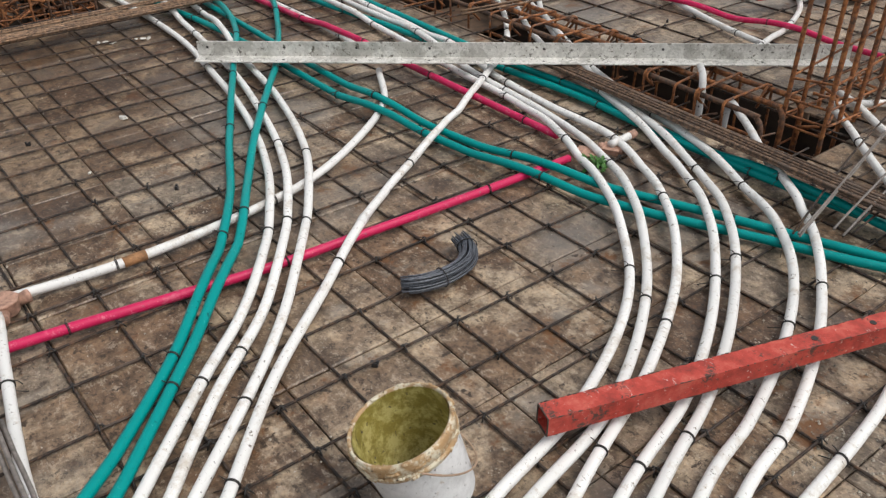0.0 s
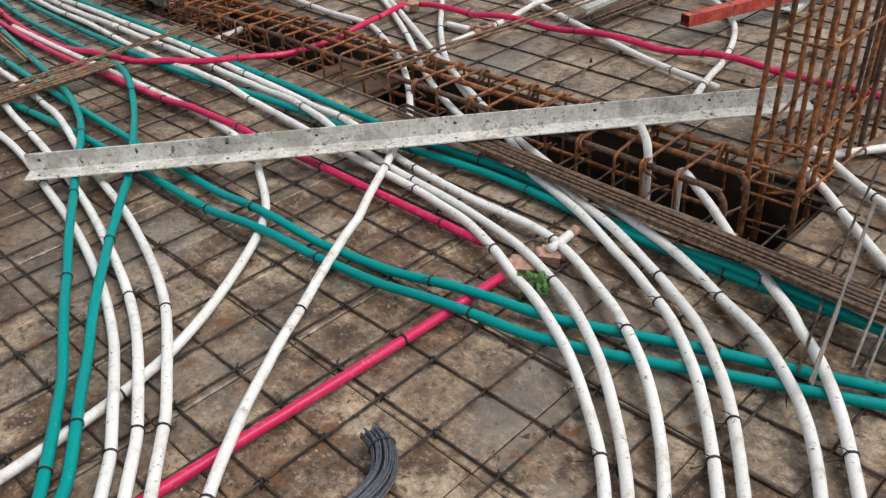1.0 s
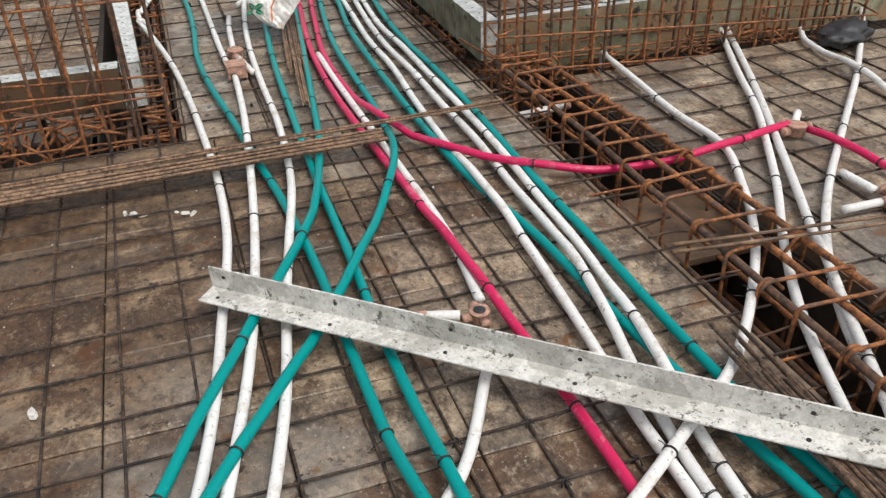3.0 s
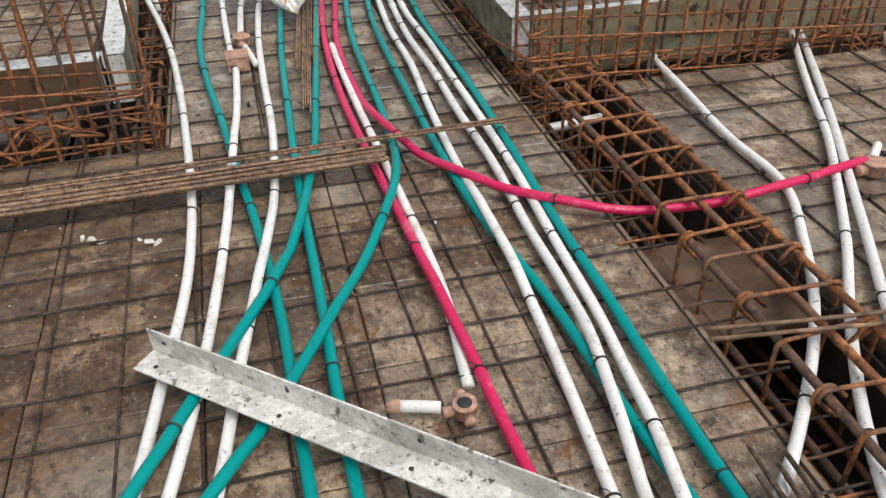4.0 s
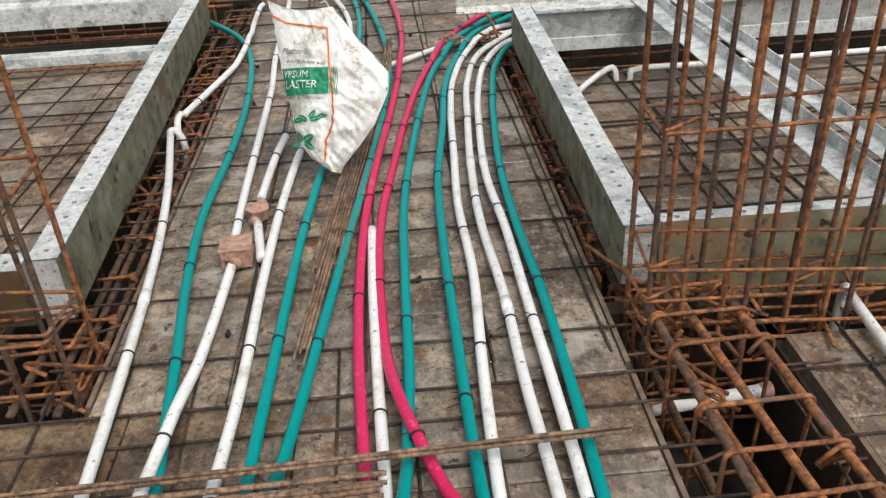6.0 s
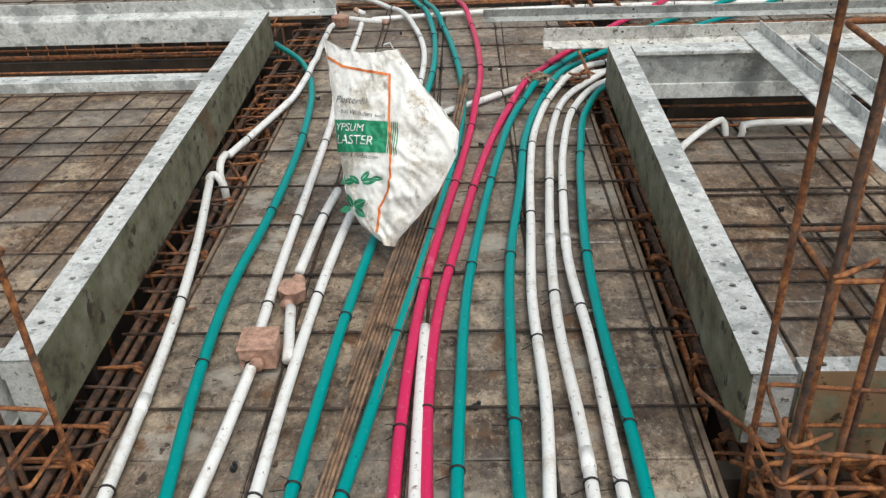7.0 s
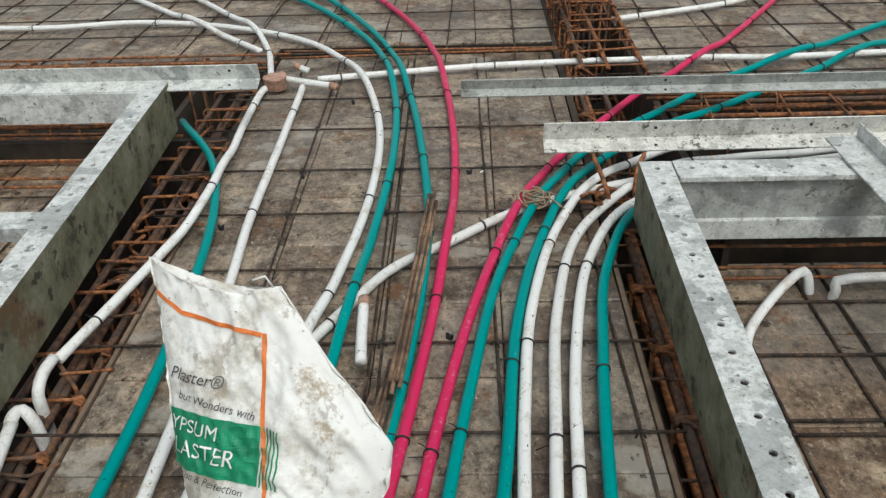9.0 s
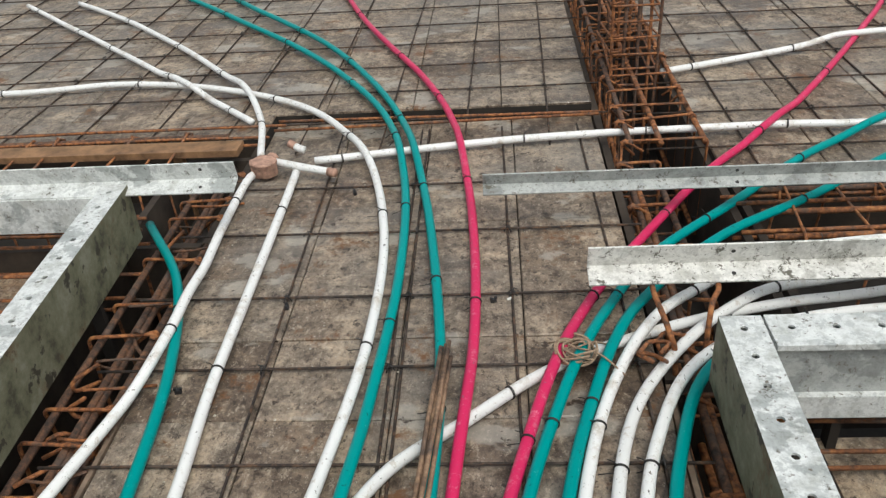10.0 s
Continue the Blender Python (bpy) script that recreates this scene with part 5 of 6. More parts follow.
round_box((3.867, 3.585, 0.03), 0.1, (0, 180, 90), BLACK)
square_box((1.80, 5.82, 0.03), 0.05, (0.098, 0.05))
round_box((1.832, 6.12, 0.026), 1.5, (0, 180), label="round pinkish-brown junction box crusted with mortar")
round_box((1.56, 9.19, 0.034), 0.1, (75,), size=1.25)
stub([(1.60, 9.23, 0.05), (1.72, 9.17, 0.052), (1.845, 9.12, 0.05)])
stub([(1.70, 9.335, 0.05), (1.675, 9.34, 0.056), (1.65, 9.355, 0.064)])
stub([(2.19, 7.13, 0.045), (2.18, 7.26, 0.05), (2.175, 7.37, 0.06)])
stub([(1.352, 6.92, 0.038), (1.348, 6.95, 0.04), (1.36, 6.968, 0.038), (1.385, 6.955, 0.02), (1.398, 6.945, -0.03), (1.40, 6.94, -0.2)], cap=False, label="white conduit elbow turned down into the trench")
stub([(1.352, 7.17, 0.038), (1.348, 7.11, 0.034), (1.352, 7.06, 0.015), (1.356, 7.045, -0.03), (1.358, 7.04, -0.2)], cap=False, label="white conduit elbow turned down into the trench")
stub([(3.635, 5.33, 0.04), (3.645, 5.37, 0.03), (3.65, 5.385, -0.02), (3.65, 5.39, -0.2)], cap=False, label="white conduit elbow turned down into the trench")
for x in (4.45, 4.48):
    stub([(x, 5.49, 0.04), (x + 0.02, 5.53, 0.03), (x + 0.025, 5.54, -0.1)], cap=False, label="white conduit elbow turned down at the bay edge")
stub([(3.20, 6.98, -0.10), (3.215, 7.12, -0.095), (3.25, 7.27, -0.09), (3.30, 7.41, -0.085), (3.42, 7.57, -0.075), (3.53, 7.68, -0.065), (3.56, 7.69, -0.075), (3.568, 7.665, -0.12), (3.568, 7.66, -0.2)], cap=False, label="white conduit bent round inside the recessed bay")
stub([(3.625, 7.62, -0.2), (3.635, 7.63, -0.10), (3.69, 7.655, -0.07), (4.2, 7.66, -0.07), (5.2, 7.7, -0.07)], cap=False, label="white conduit along the bay edge")
stub([(3.05, 2.02, -0.25), (3.05, 2.025, -0.02), (3.052, 2.03, 0.1), (3.08, 2.06, 0.15), (3.2, 2.16, 0.13)], cap=False, label="white conduit rising out of the trench")
stub([(2.74, 1.46, 0.04), (2.95, 1.7, 0.05), (3.03, 1.81, 0.06), (3.08, 1.88, 0.068), (3.12, 1.925, 0.05), (3.14, 1.945, 0.0), (3.145, 1.95, -0.25)], cap=False, label="white conduit arching down into the trench")
stub([(2.99, 5.09, -0.12), (3.15, 5.10, -0.115), (3.31, 5.115, -0.11)], label="white conduit stub with a brown plug inside the cage", r=0.02)
coupling(1.30, 2.09, 0.05)
coupling(0.64, 2.34, 0.075, mat_plain("brown_taped_joint", (0.32, 0.16, 0.07), 0.7, 40, 0.6))
for x, y in ((2.655, 6.42), (2.715, 6.42), (1.555, 5.6), (1.72, 4.7), (2.62, 5.4)):
    coupling(x, y, 0.06)


def rope_knot(at):
    rnd = random.Random(9)
    runs = []
    for k in range(9):
        a = rnd.uniform(0, 6.28)
        pts = [(0.03 * math.cos(a + t * 2.2) * (1 + 0.5 * t), 0.024 * math.sin(a + t * 2.2) * (1 + 0.6 * t), 0.02 + 0.018 * math.sin(3 * t + k)) for t in np.linspace(0, 2.0, 9)]
        runs.append((spline(pts, 0.008), 0.0035))
    for dx, dy in ((0.12, -0.08), (-0.07, 0.06), (0.09, 0.05)):
        runs.append((spline([(0, 0, 0.03), (dx * 0.5, dy * 0.4, 0.032), (dx, dy, 0.0)], 0.01), 0.0028))
    ob = part("rope_knot", tubes_mesh("rope_knot", runs, 5), mat_plain("frayed_jute", (0.30, 0.21, 0.14), 0.9, 90, 0.4))
    ob.location = at
    tagged(ob, "frayed brown jute rope knotted round the conduits", "rope")


rope_knot((2.70, 7.97, 0.045))


# ---- the plaster sack, propped upright on the thin bars ----
BAG_O = Vector((2.11, 6.352, 0.062))
BAG_U = Vector((0.961, -0.264, -0.083)).normalized()
BAG_N = Vector((0.194, 0.856, -0.479)).normalized()
BAG_V = BAG_U.cross(BAG_N) * -1.0
if BAG_V.z < 0:
    BAG_V = -BAG_V
LEFT = [(0.0, -0.012), (0.015, -0.045), (0.045, -0.105), (0.09, -0.152), (0.148, -0.18), (0.197, -0.195), (0.302, -0.239), (0.446, -0.285), (0.56, -0.322), (0.63, -0.35)]
RIGHT = [(0.0, 0.022), (0.03, 0.03), (0.10, 0.075), (0.20, 0.132), (0.33, 0.169), (0.40, 0.163), (0.46, 0.10), (0.52, 0.023), (0.63, -0.088)]


def bag_edge(rows, v):
    return float(np.interp(v, [r[0] for r in rows], [r[1] for r in rows]))


def bag_point(u, v, lift=0.0, back=False):
    """A point of the sack's front (or back) at u across and v up."""
    l, r = bag_edge(LEFT, v), bag_edge(RIGHT, v)
    f = min(max((u - l) / max(r - l, 1e-3), 0), 1)
    fat = 0.055 * math.sin(math.pi * f) ** 0.6 * (0.35 + 0.65 * math.sin(math.pi * min(v / 0.55, 1) ** 0.8))
    low = 1.0 + 0.7 * max(0.0, (0.27 - v) / 0.27)
    crease = low * (0.007 * noise.noise(Vector((u * 8, v * 6, 1.7))) + (0.013 + 0.016 * min(1.0, max(0.0, (u + 0.05) / 0.08))) * (0.35 - abs(noise.noise(Vector((u * 13 + v * 9, v * 10 - u * 5, 4.2))))) + 0.006 * (0.3 - abs(noise.noise(Vector((u * 30 - v * 11, v * 26, 7.7))))) + (0.006 + 0.012 * min(1.0, max(0.0, (u + 0.05) / 0.08))) * (0.3 - abs(noise.noise(Vector((u * 22 + v * 24, v * 9 - u * 6, 9.1))))) + 0.006 * (0.3 - abs(noise.noise(Vector((u * 44 + v * 30, v * 34 - u * 20, 3.3))))) + 0.003 * noise.noise(Vector((u * 70, v * 60, 2.0))))
    ridge = 0.012 * math.exp(-((u - (-0.02 + 0.05 * (0.4 - v))) / 0.02) ** 2)
    d = -(fat + (crease + ridge) * min(1, 6 * f * (1 - f) + 0.15)) - lift if not back else 0.4 * fat - crease + 0.055 * math.sin(math.pi * f) * min(1.0, max(0.0, (v - 0.42) / 0.2))
    sag = -0.03 * math.sin(math.pi * f) if v > 0.6 else 0.0
    return BAG_O + BAG_U * u + BAG_V * (v + sag * min(1, (v - 0.6) / 0.03) if v > 0.6 else v) + BAG_N * d


def mat_bag():
    m, nt, b = material("woven_white_sack", 0.55)
    n = noise_at(nt, 7, 8, 0.75)
    c = ramp(nt, n, [(0.36, (0.46, 0.42, 0.35)), (0.44, (0.68, 0.655, 0.60)), (0.51, (0.82, 0.81, 0.78))])
    c = mix(nt, mask(nt, noise_at(nt, 11, 9, 0.8), 0.575, 0.66), c, (0.44, 0.36, 0.26))
    c = mix(nt, mask(nt, noise_at(nt, 16, 9, 0.72, (1.0, 1.0, 0.35)), 0.58, 0.62), c, mix(nt, 0.55, c, (0.30, 0.24, 0.17)))
    c = mix(nt, mask(nt, noise_at(nt, 4.5, 9, 0.78), 0.56, 0.66), c, mix(nt, 0.6, c, (0.36, 0.27, 0.17)))
    c = mix(nt, mask(nt, noise_at(nt, 60, 4, 0.7), 0.68, 0.72), c, (0.14, 0.12, 0.10))
    nt.links.new(c, b.inputs["Base Color"])
    bump(nt, b, noise_at(nt, 32, 8, 0.75), 0.6, 0.006)
    return m


def sack():
    """The open-topped sack and its print."""
    bm = bmesh.new()
    rows, cols = 90, 64
    for back in (False, True):
        grid = []
        for i in range(rows + 1):
            v = 0.63 * i / rows
            l, r = bag_edge(LEFT, v), bag_edge(RIGHT, v)
            grid.append([bm.verts.new(bag_point(l + (r - l) * k / cols, v, 0.0, back)) for k in range(cols + 1)])
        for a, b in zip(grid, grid[1:]):
            for k in range(cols):
                q = (a[k], a[k + 1], b[k + 1], b[k])
                f = bm.faces.new(q if not back else q[::-1])
                f.smooth = True
    bmesh.ops.remove_doubles(bm, verts=bm.verts[:], dist=0.0015)
    root = part("sack", bm, mat_bag())
    tagged(root, "crumpled dirty white plaster sack with green and orange print", "sack")
    ink_green = mat_plain("green_print", (0.01, 0.23, 0.11), 0.55, 30, 0.3)
    ink_orange = mat_plain("orange_print", (0.66, 0.17, 0.03), 0.55, 40, 0.3)
    ink_dark = mat_plain("dark_print", (0.07, 0.07, 0.075), 0.6, 40, 0.4)
    ink_white = mat_plain("pale_print", (0.78, 0.80, 0.76), 0.55)

    def patch(name, corners, mat, lift=0.003, n=40, m=24):
        b2 = bmesh.new()
        a, b, c, d = [Vector((*q, 0)) for q in corners]
        g = [[b2.verts.new(bag_point(*(a.lerp(b, i / n).lerp(d.lerp(c, i / n), j / m)).xy, lift)) for i in range(n + 1)] for j in range(m + 1)]
        for r0, r1 in zip(g, g[1:]):
            for i in range(n):
                b2.faces.new((r0[i], r0[i + 1], r1[i + 1], r1[i]))
        return part(name, b2, mat, root)

    patch("green_panel", [(-0.232, 0.268), (-0.046, 0.292), (-0.062, 0.392), (-0.258, 0.372)], ink_green)
    for k in range(5):
        patch("print_stripe", [(-0.043 + 0.0075 * k, 0.292), (-0.040 + 0.0075 * k, 0.292), (-0.055 + 0.0075 * k, 0.393), (-0.058 + 0.0075 * k, 0.393)], ink_green, n=2)
    line = [(-0.322, 0.567), (-0.26, 0.543), (-0.18, 0.539), (-0.098, 0.538)]
    for a, b in zip(line, line[1:]):
        patch("border_line", [a, b, (b[0], b[1] + 0.008), (a[0], a[1] + 0.008)], ink_orange, n=8, m=3)
    line = [(-0.098, 0.546), (-0.065, 0.40), (-0.034, 0.29), (-0.018, 0.22), (-0.022, 0.17), (-0.045, 0.115), (-0.042, 0.075), (-0.04, 0.035)]
    for a, b in zip(line, line[1:]):
        patch("border_line", [a, (a[0] + 0.008, a[1]), (b[0] + 0.008, b[1]), b], ink_orange, n=3, m=8)
    def leaf(u, v, length, width, turn):
        """A pointed leaf of the print, its stalk at u, v."""
        b2 = bmesh.new()
        rows = []
        for i in range(13):
            f = i / 12
            half = 0.5 * width * math.sin(math.pi * f ** 0.8) ** 0.9
            row = []
            for k in (-1.0, -0.12, 0.12, 1.0):
                x, y = length * f, half * k
                row.append(b2.verts.new(bag_point(u + x * math.cos(turn) - y * math.sin(turn), v + x * math.sin(turn) + y * math.cos(turn), 0.003)))
            rows.append(row)
        for r0, r1 in zip(rows, rows[1:]):
            for k in (0, 2):
                b2.faces.new((r0[k], r0[k + 1], r1[k + 1], r1[k]))
        part("leaf_print", b2, ink_green, root)

    for u, v, length, width, turn in ((-0.135, 0.105, 0.055, 0.03, 0.5), (-0.14, 0.10, 0.05, 0.026, 2.2), (-0.13, 0.10, 0.05, 0.026, -0.5), (-0.15, 0.095, 0.04, 0.022, 3.5),
                                      (-0.11, 0.185, 0.055, 0.022, 0.35), (-0.115, 0.19, 0.045, 0.02, 1.0), (-0.12, 0.18, 0.05, 0.02, 2.7), (-0.185, 0.175, 0.05, 0.022, 0.25), (-0.19, 0.165, 0.035, 0.016, 1.6), (-0.08, 0.205, 0.04, 0.016, 0.1)):
        leaf(u, v, length, width, turn)

    def words(text, u, v, size, mat, slant=0.0, rise=0.0, lift=0.0065):
        cu = bpy.data.curves.new("print", "FONT")
        cu.body, cu.size, cu.shear, cu.resolution_u = text, size, slant, 3
        ob = bpy.data.objects.new("print", cu)
        me = bpy.data.meshes.new_from_object(ob)
        bpy.data.objects.remove(ob)
        for w in me.vertices:
            w.co = bag_point(u + w.co.x, v + w.co.y + rise * w.co.x, lift)
        me.materials.clear()
        part("lettering", me, mat, root)

    words("Plaster\u00ae", -0.262, 0.428, 0.032, ink_dark, 0.2, 0.05)
    words("but Wonders with", -0.236, 0.396, 0.0215, ink_dark, 0.1, 0.02)
    words("YPSUM", -0.247, 0.338, 0.036, ink_white, 0, 0.08)
    words("LASTER", -0.236, 0.296, 0.042, ink_white, 0, 0.1)
    words("ation & Perfection", -0.218, 0.258, 0.02, ink_dark, 0.15, 0.06)
    part("thread", tubes_mesh("thread", [([tuple(bag_point(-0.1, 0.63)), tuple(bag_point(-0.11, 0.63) + Vector((0, 0, 0.025))), tuple(bag_point(-0.13, 0.63) + Vector((0, 0, 0.02)))], 0.002)], 5), ink_white, root)
    return root


sack()


# ---- loose bits on the deck ----
def spacer(at, yaw):
    """A small black cover block."""
    bm = box_bm(-0.012, 0.012, -0.008, 0.008, 0, 0.022, 0.002)
    for x in (-0.01, 0.01):
        bmesh.ops.create_cube(bm, size=0.01, matrix=Matrix.Translation((x, 0, 0.026)))
    ob = part("cover_block", bm, BLACK)
    ob.location, ob.rotation_euler, ob.scale = at, (0, 0, yaw), (0.75, 0.75, 0.6)
    tagged(ob, "small black plastic cover block under the mesh", "spacer", group="cover blocks")


rnd = random.Random(77)
for x, y in ((0.967, 1.502), (0.934, 2.775), (2.39, 5.63), (2.42, 7.28), (2.48, 8.29), (1.82, 5.42), (1.84, 8.28), (1.67, 7.32), (3.58, 6.9), (1.95, 9.02), (2.36, 9.3), (0.6, 3.5), (1.62, 7.9), (4.1, 2.2), (3.9, 2.9)):
    spacer((x, y, 0.0 if not (x > 3.4 and y > 5.4) else -0.13), rnd.uniform(0, 3))


def chip_mesh(n, r):
    bm = bmesh.new()
    v = [bm.verts.new((r * (0.6 + 0.4 * rnd.random()) * math.cos(k * 6.283 / n), 0.6 * r * (0.5 + 0.5 * rnd.random()) * math.sin(k * 6.283 / n), 0.0)) for k in range(n)]
    w = [bm.verts.new((q.co.x * 0.8, q.co.y * 0.8, 0.3 * r)) for q in v]
    bm.faces.new(w)
    for k in range(n):
        bm.faces.new((v[k], v[(k + 1) % n], w[(k + 1) % n], w[k]))
    me = bpy.data.meshes.new("chip")
    bm.to_mesh(me)
    bm.free()
    return me


CHIP = mat_plain("pale_chip", (0.62, 0.60, 0.55), 0.8, 60, 0.3)
for x, y, r in ((1.0, 3.52, 0.035), (1.27, 4.53, 0.03), (1.30, 4.51, 0.022), (1.24, 4.55, 0.02), (1.45, 4.47, 0.028), (1.48, 4.46, 0.022), (1.42, 4.49, 0.016), (2.36, 4.33, 0.016), (2.53, 8.30, 0.014), (0.53, 3.9, 0.02), (0.72, 3.1, 0.015), (2.73, 6.05, 0.014)):
    ob = part("chip", chip_mesh(7, r), CHIP)
    ob.location, ob.rotation_euler = (x, y, 0.003), (rnd.uniform(-0.2, 0.2), rnd.uniform(-0.2, 0.2), rnd.uniform(0, 6))
    tagged(ob, "pale flake of plaster on the boards", "debris", group="plaster flakes")

grit_v, grit_f = [], []
for k in range(1400):
    x, y = rnd.uniform(-0.4, 2.9), rnd.uniform(0.2, 9.3)
    if k % 3 == 0:
        x, y = rnd.gauss(1.75, 0.3), rnd.gauss(0.62, 0.2)
    if y > 5.1 and x < 1.55:
        continue
    r, a0 = rnd.uniform(0.002, 0.0055), rnd.uniform(0, 6)
    o = len(grit_v)
    grit_v += [(x + r * math.cos(a0 + t * 1.571), y + r * math.sin(a0 + t * 1.571), 0.001) for t in range(4)] + [(x, y, 0.002 + r * 0.8)]
    grit_f += [(o + t, o + (t + 1) % 4, o + 4) for t in range(4)]
me = bpy.data.meshes.new("grit")
me.from_pydata(grit_v, [], grit_f)
tagged(part("grit", me, mat_plain("pale_grit", (0.40, 0.36, 0.30), 0.9, 30, 0.5)), "scattered grit and mortar crumbs on the boards", "debris", kind="stuff")


def weed(at):
    leaf = mat_plain("weed_leaf", (0.045, 0.14, 0.02), 0.6, 60, 0.4)
    root = empty("weed", at)
    tagged(root, "small green weed pushed between the conduits", "plant")
    r2 = random.Random(3)
    for k in range(26):
        bm = bmesh.new()
        L, w = r2.uniform(0.03, 0.06), r2.uniform(0.006, 0.011)
        prof = [(0, 0.0), (0.3, 1.0), (0.6, 0.8), (1.0, 0.05)]
        a = [bm.verts.new((L * t, -w * s, 0.012 * math.sin(3 * t) + 0.004 * s)) for t, s in prof]
        b = [bm.verts.new((L * t, w * s, 0.012 * math.sin(3 * t) + 0.004 * s)) for t, s in prof]
        for i in range(3):
            bm.faces.new((a[i], a[i + 1], b[i + 1], b[i]))
        ob = part("leaf", bm, leaf, root)
        ob.location = (r2.uniform(-0.05, 0.05), r2.uniform(-0.04, 0.04), r2.uniform(0.0, 0.03))
        ob.rotation_euler = (r2.uniform(-0.6, 0.6), r2.uniform(-0.9, 0.2), r2.uniform(0, 6.28))


weed((2.24, 1.90, 0.01))

for a, b in (((2.37, 1.14, 0.06), (3.42, 1.36, 0.16)), ((2.48, 1.03, 0.06), (3.3, 1.02, 0.2)), ((2.52, 1.02, 0.06), (3.36, 0.98, 0.18))):
    ob = part("thin_rod", tubes_mesh("thin_rod", [(spline([a, tuple((p + q) / 2 + (0.0, 0.01, 0.015)[i] for i, (p, q) in enumerate(zip(a, b))), b], 0.08), 0.004)], 6), MESH_STEEL)
    tagged(ob, "thin grey steel rod sticking up from the mesh", "rod", group="loose rods")


def alu_offcut(at, size, rot):
    """A short channel offcut with holes."""
    root = empty("formwork_offcut", at)
    root.rotation_euler = rot
    tagged(root, "grey aluminium formwork offcut in a scrap heap", "formwork offcut", group="formwork scrap")
    L, w, h = size
    bm = flange_bm(L, w, 0.12, 0.011)
    part("web", bm, ALU, root)
    for y in (0.0, w - 0.006):
        part("flange", box_bm(0, L, y, y + 0.006, -h, -0.0006, 0.001), ALU, root)


for at, size, rot in (((4.33, 3.25, 0.085), (0.43, 0.10, 0.03), (0.15, -0.02, -0.05)), ((4.72, 3.42, 0.10), (0.50, 0.13, 0.03), (0.12, 0.0, -0.40)), ((5.09, 3.46, 0.135), (0.29, 0.16, 0.03), (0.2, 0.0, -0.28)),
                      ((5.28, 3.30, 0.10), (0.70, 0.09, 0.04), (0.1, 0.02, 0.08)), ((5.46, 3.55, 0.12), (0.45, 0.10, 0.03), (0.25, 0.0, 0.15)), ((5.62, 3.75, 0.10), (0.5, 0.09, 0.05), (0.0, 0.0, -0.35)),
                      ((5.02, 2.40, 0.045), (0.62, 0.08, 0.03), (0.1, 0.0, 0.12))):
    alu_offcut(at, size, rot)


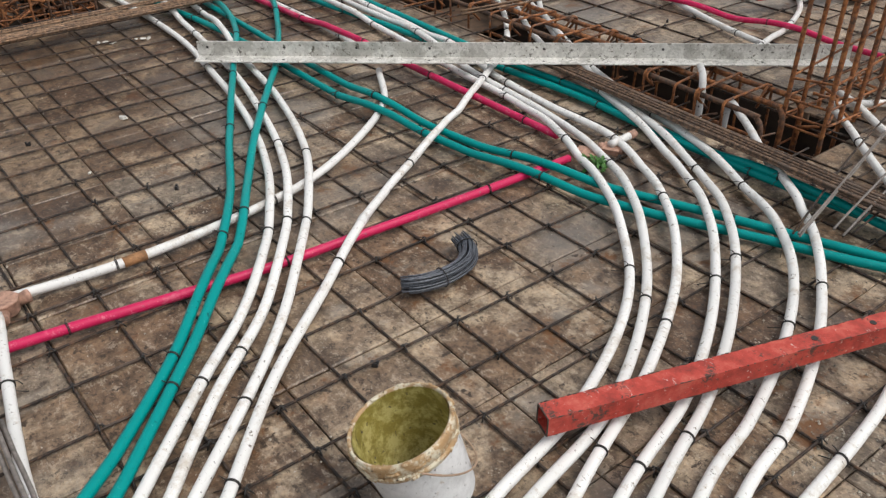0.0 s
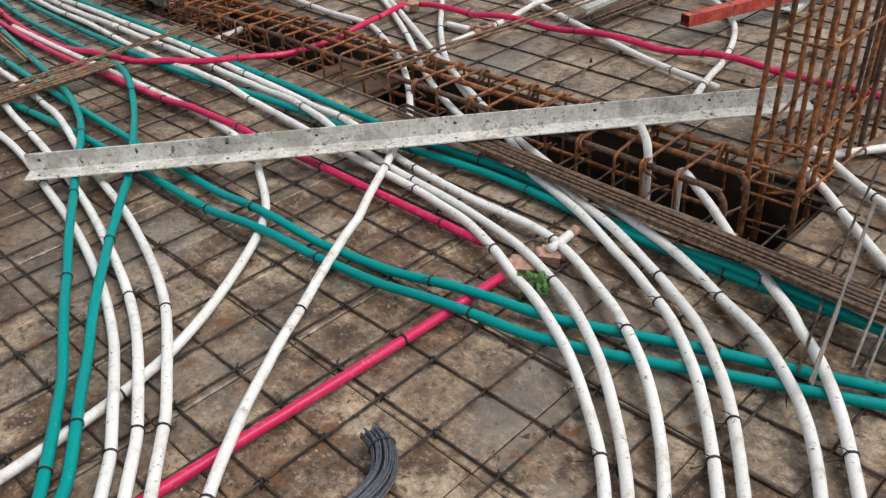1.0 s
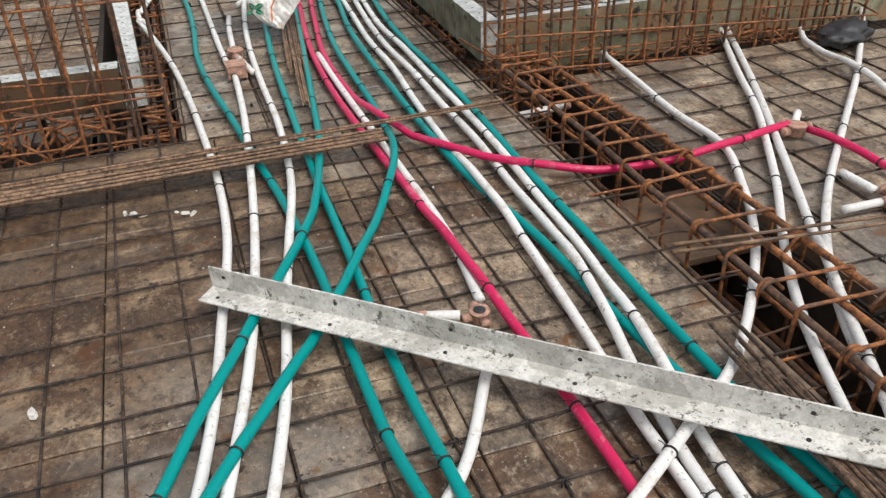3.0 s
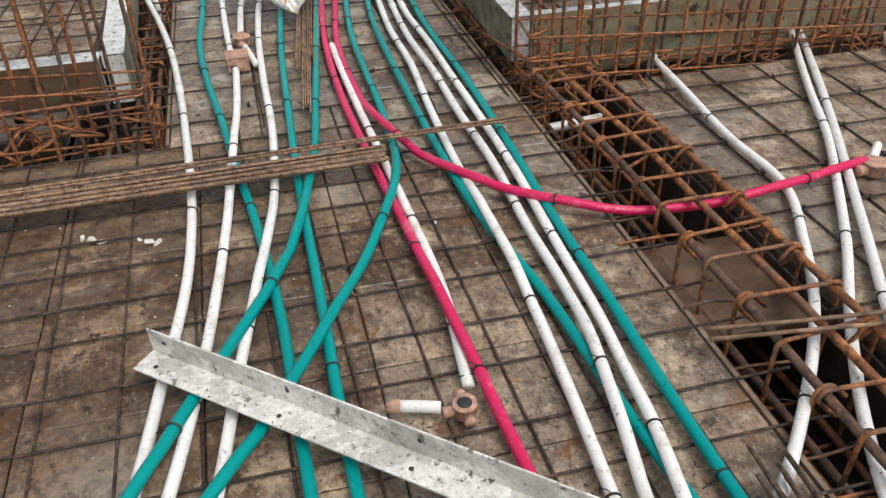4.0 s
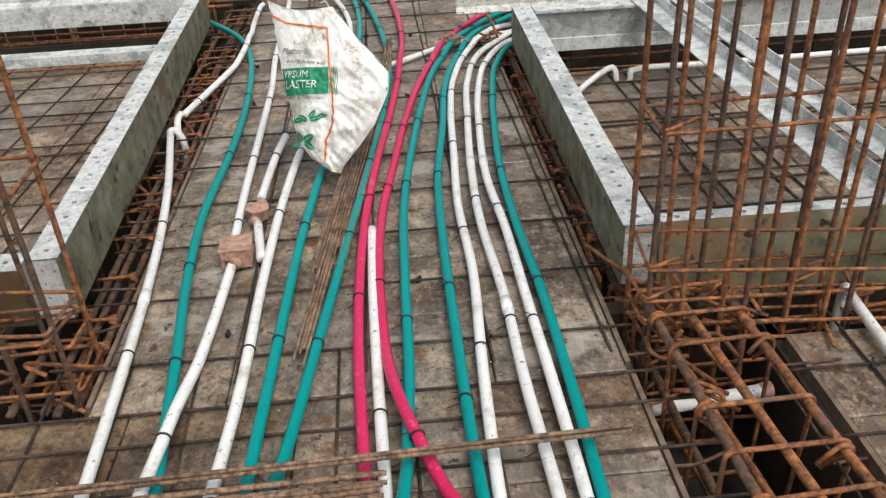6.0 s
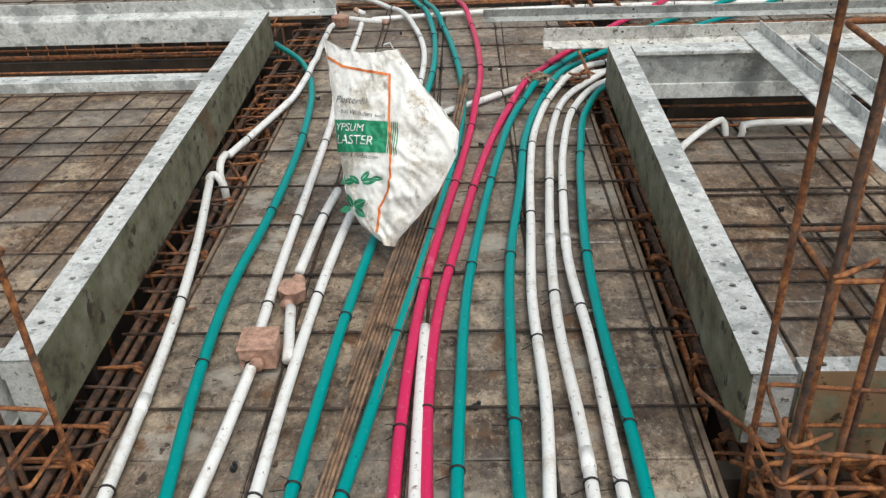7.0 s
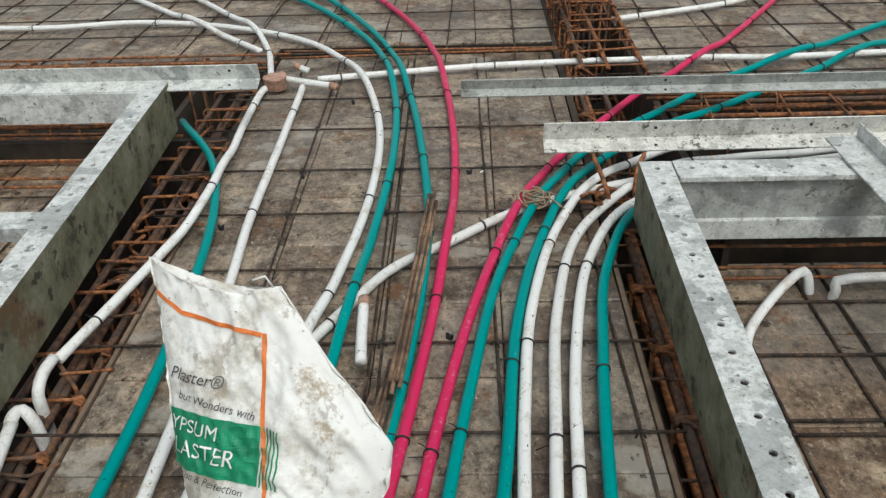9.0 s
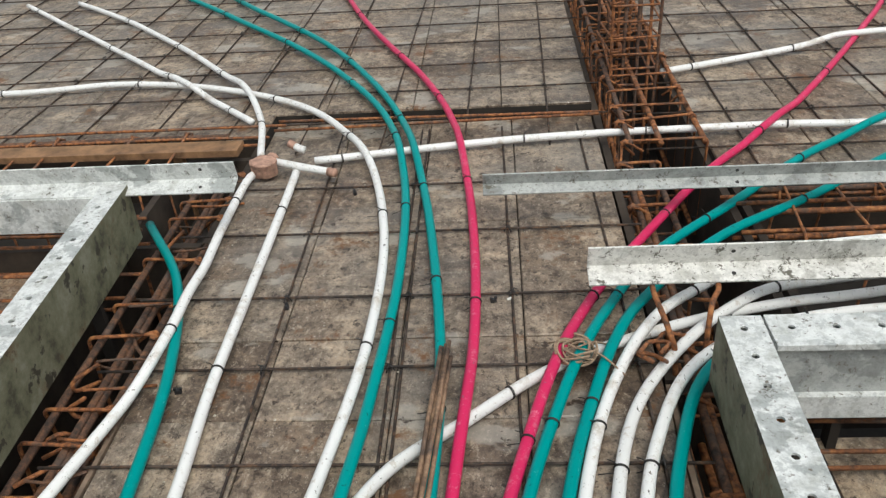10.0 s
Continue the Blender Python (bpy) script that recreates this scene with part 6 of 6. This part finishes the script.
def plastic_sheet():
    """A limp grey sheet with a yellow stain, and two short conduits left on it."""
    m, nt, b = material("grey_plastic_film", 0.35)
    g = nt.nodes.new("ShaderNodeNewGeometry")
    d = nt.nodes.new("ShaderNodeVectorMath")
    d.operation = "DISTANCE"
    d.inputs[1].default_value = (4.83, 3.70, 0.06)
    nt.links.new(g.outputs["Position"], d.inputs[0])
    c = ramp(nt, noise_at(nt, 11, 6, 0.7), [(0.35, (0.20, 0.19, 0.17)), (0.62, (0.42, 0.40, 0.36))])
    c = mix(nt, mask(nt, d.outputs["Value"], 0.13, 0.05), c, mix(nt, 0.7, c, (0.55, 0.33, 0.04)))
    nt.links.new(c, b.inputs["Base Color"])
    bm = bmesh.new()
    grid = []
    for i in range(25):
        row = []
        for k in range(13):
            u, v = i / 24, k / 12
            x, y = 4.404 + 0.49 * u + 0.2 * v, 3.655 - 0.13 * u + 0.18 * v
            row.append(bm.verts.new((x, y, 0.045 + 0.012 * noise.noise(Vector((x * 9, y * 9, 1.0))) + 0.006 * noise.noise(Vector((x * 30, y * 24, 5.0))))))
        grid.append(row)
    for a, b2 in zip(grid, grid[1:]):
        for k in range(12):
            bm.faces.new((a[k], b2[k], b2[k + 1], a[k + 1])).smooth = True
    bmesh.ops.solidify(bm, geom=bm.faces[:], thickness=0.002)
    ob = part("plastic_sheet", bm, m)
    tagged(ob, "limp grey plastic sheet with a yellow stain by the scrap heap", "plastic sheet")


plastic_sheet()
stub([(4.97, 3.762, 0.07), (4.89, 3.818, 0.07), (4.81, 3.872, 0.072)])
stub([(5.077, 3.731, 0.07), (5.09, 3.82, 0.072), (5.107, 3.908, 0.075)])


def black_sack(at):
    bm = bmesh.new()
    bmesh.ops.create_icosphere(bm, subdivisions=4, radius=1.0)
    for v in bm.verts:
        n = noise.noise(v.co * 1.8) * 0.35 + noise.noise(v.co * 5) * 0.12
        v.co = Vector((v.co.x * 0.2 * (1 + n), v.co.y * 0.11 * (1 + n), max(v.co.z, -0.4) * 0.06 * (1 + n) + 0.03))
    for f in bm.faces:
        f.smooth = True
    ob = part("black_plastic_bag", bm, BLACK)
    ob.location, ob.rotation_euler = at, (0, 0, 0.5)
    tagged(ob, "crumpled black plastic bag lying on the side deck", "bag")


black_sack((4.95, 5.1, 0.02))

# ---- a brown plank along the far edge of the cross trench ----
PLANK = mat_plain("rust_brown_plank", (0.23, 0.125, 0.06), 0.75, 14, 0.5)
plank = part("plank", box_bm(0, 1.6, 0, 0.105, 0, 0.03, 0.002), PLANK)
plank.location, plank.rotation_euler = (-0.2, 9.385, 0.016), (0.0, 0.0, -0.012)
tagged(plank, "rust-brown plank lying along the edge of the cross trench", "plank")
for x in (0.3, 1.3):
    part("cleat", box_bm(x, x + 0.04, 0.03, 0.07, -0.316, -0.0005), PLANK, plank)

# ---- thin timber edging along the trench lips ----
TIMBER = mat_plain("grey_brown_timber", (0.17, 0.12, 0.082), 0.75, 14, 0.5)
for x0, x1, y0, y1 in ((2.926, 2.94, 1.6, 5.1), (2.926, 2.94, 5.15, 7.9), (1.486, 1.499, 5.15, 9.0), (3.39, 3.404, 1.7, 5.2)):
    tagged(part("trim_edge", box_bm(x0, x1, y0, y1, -0.05, 0.0045, 0.001), TIMBER), "thin timber edging strip along the trench lip", "trim", kind="structure")
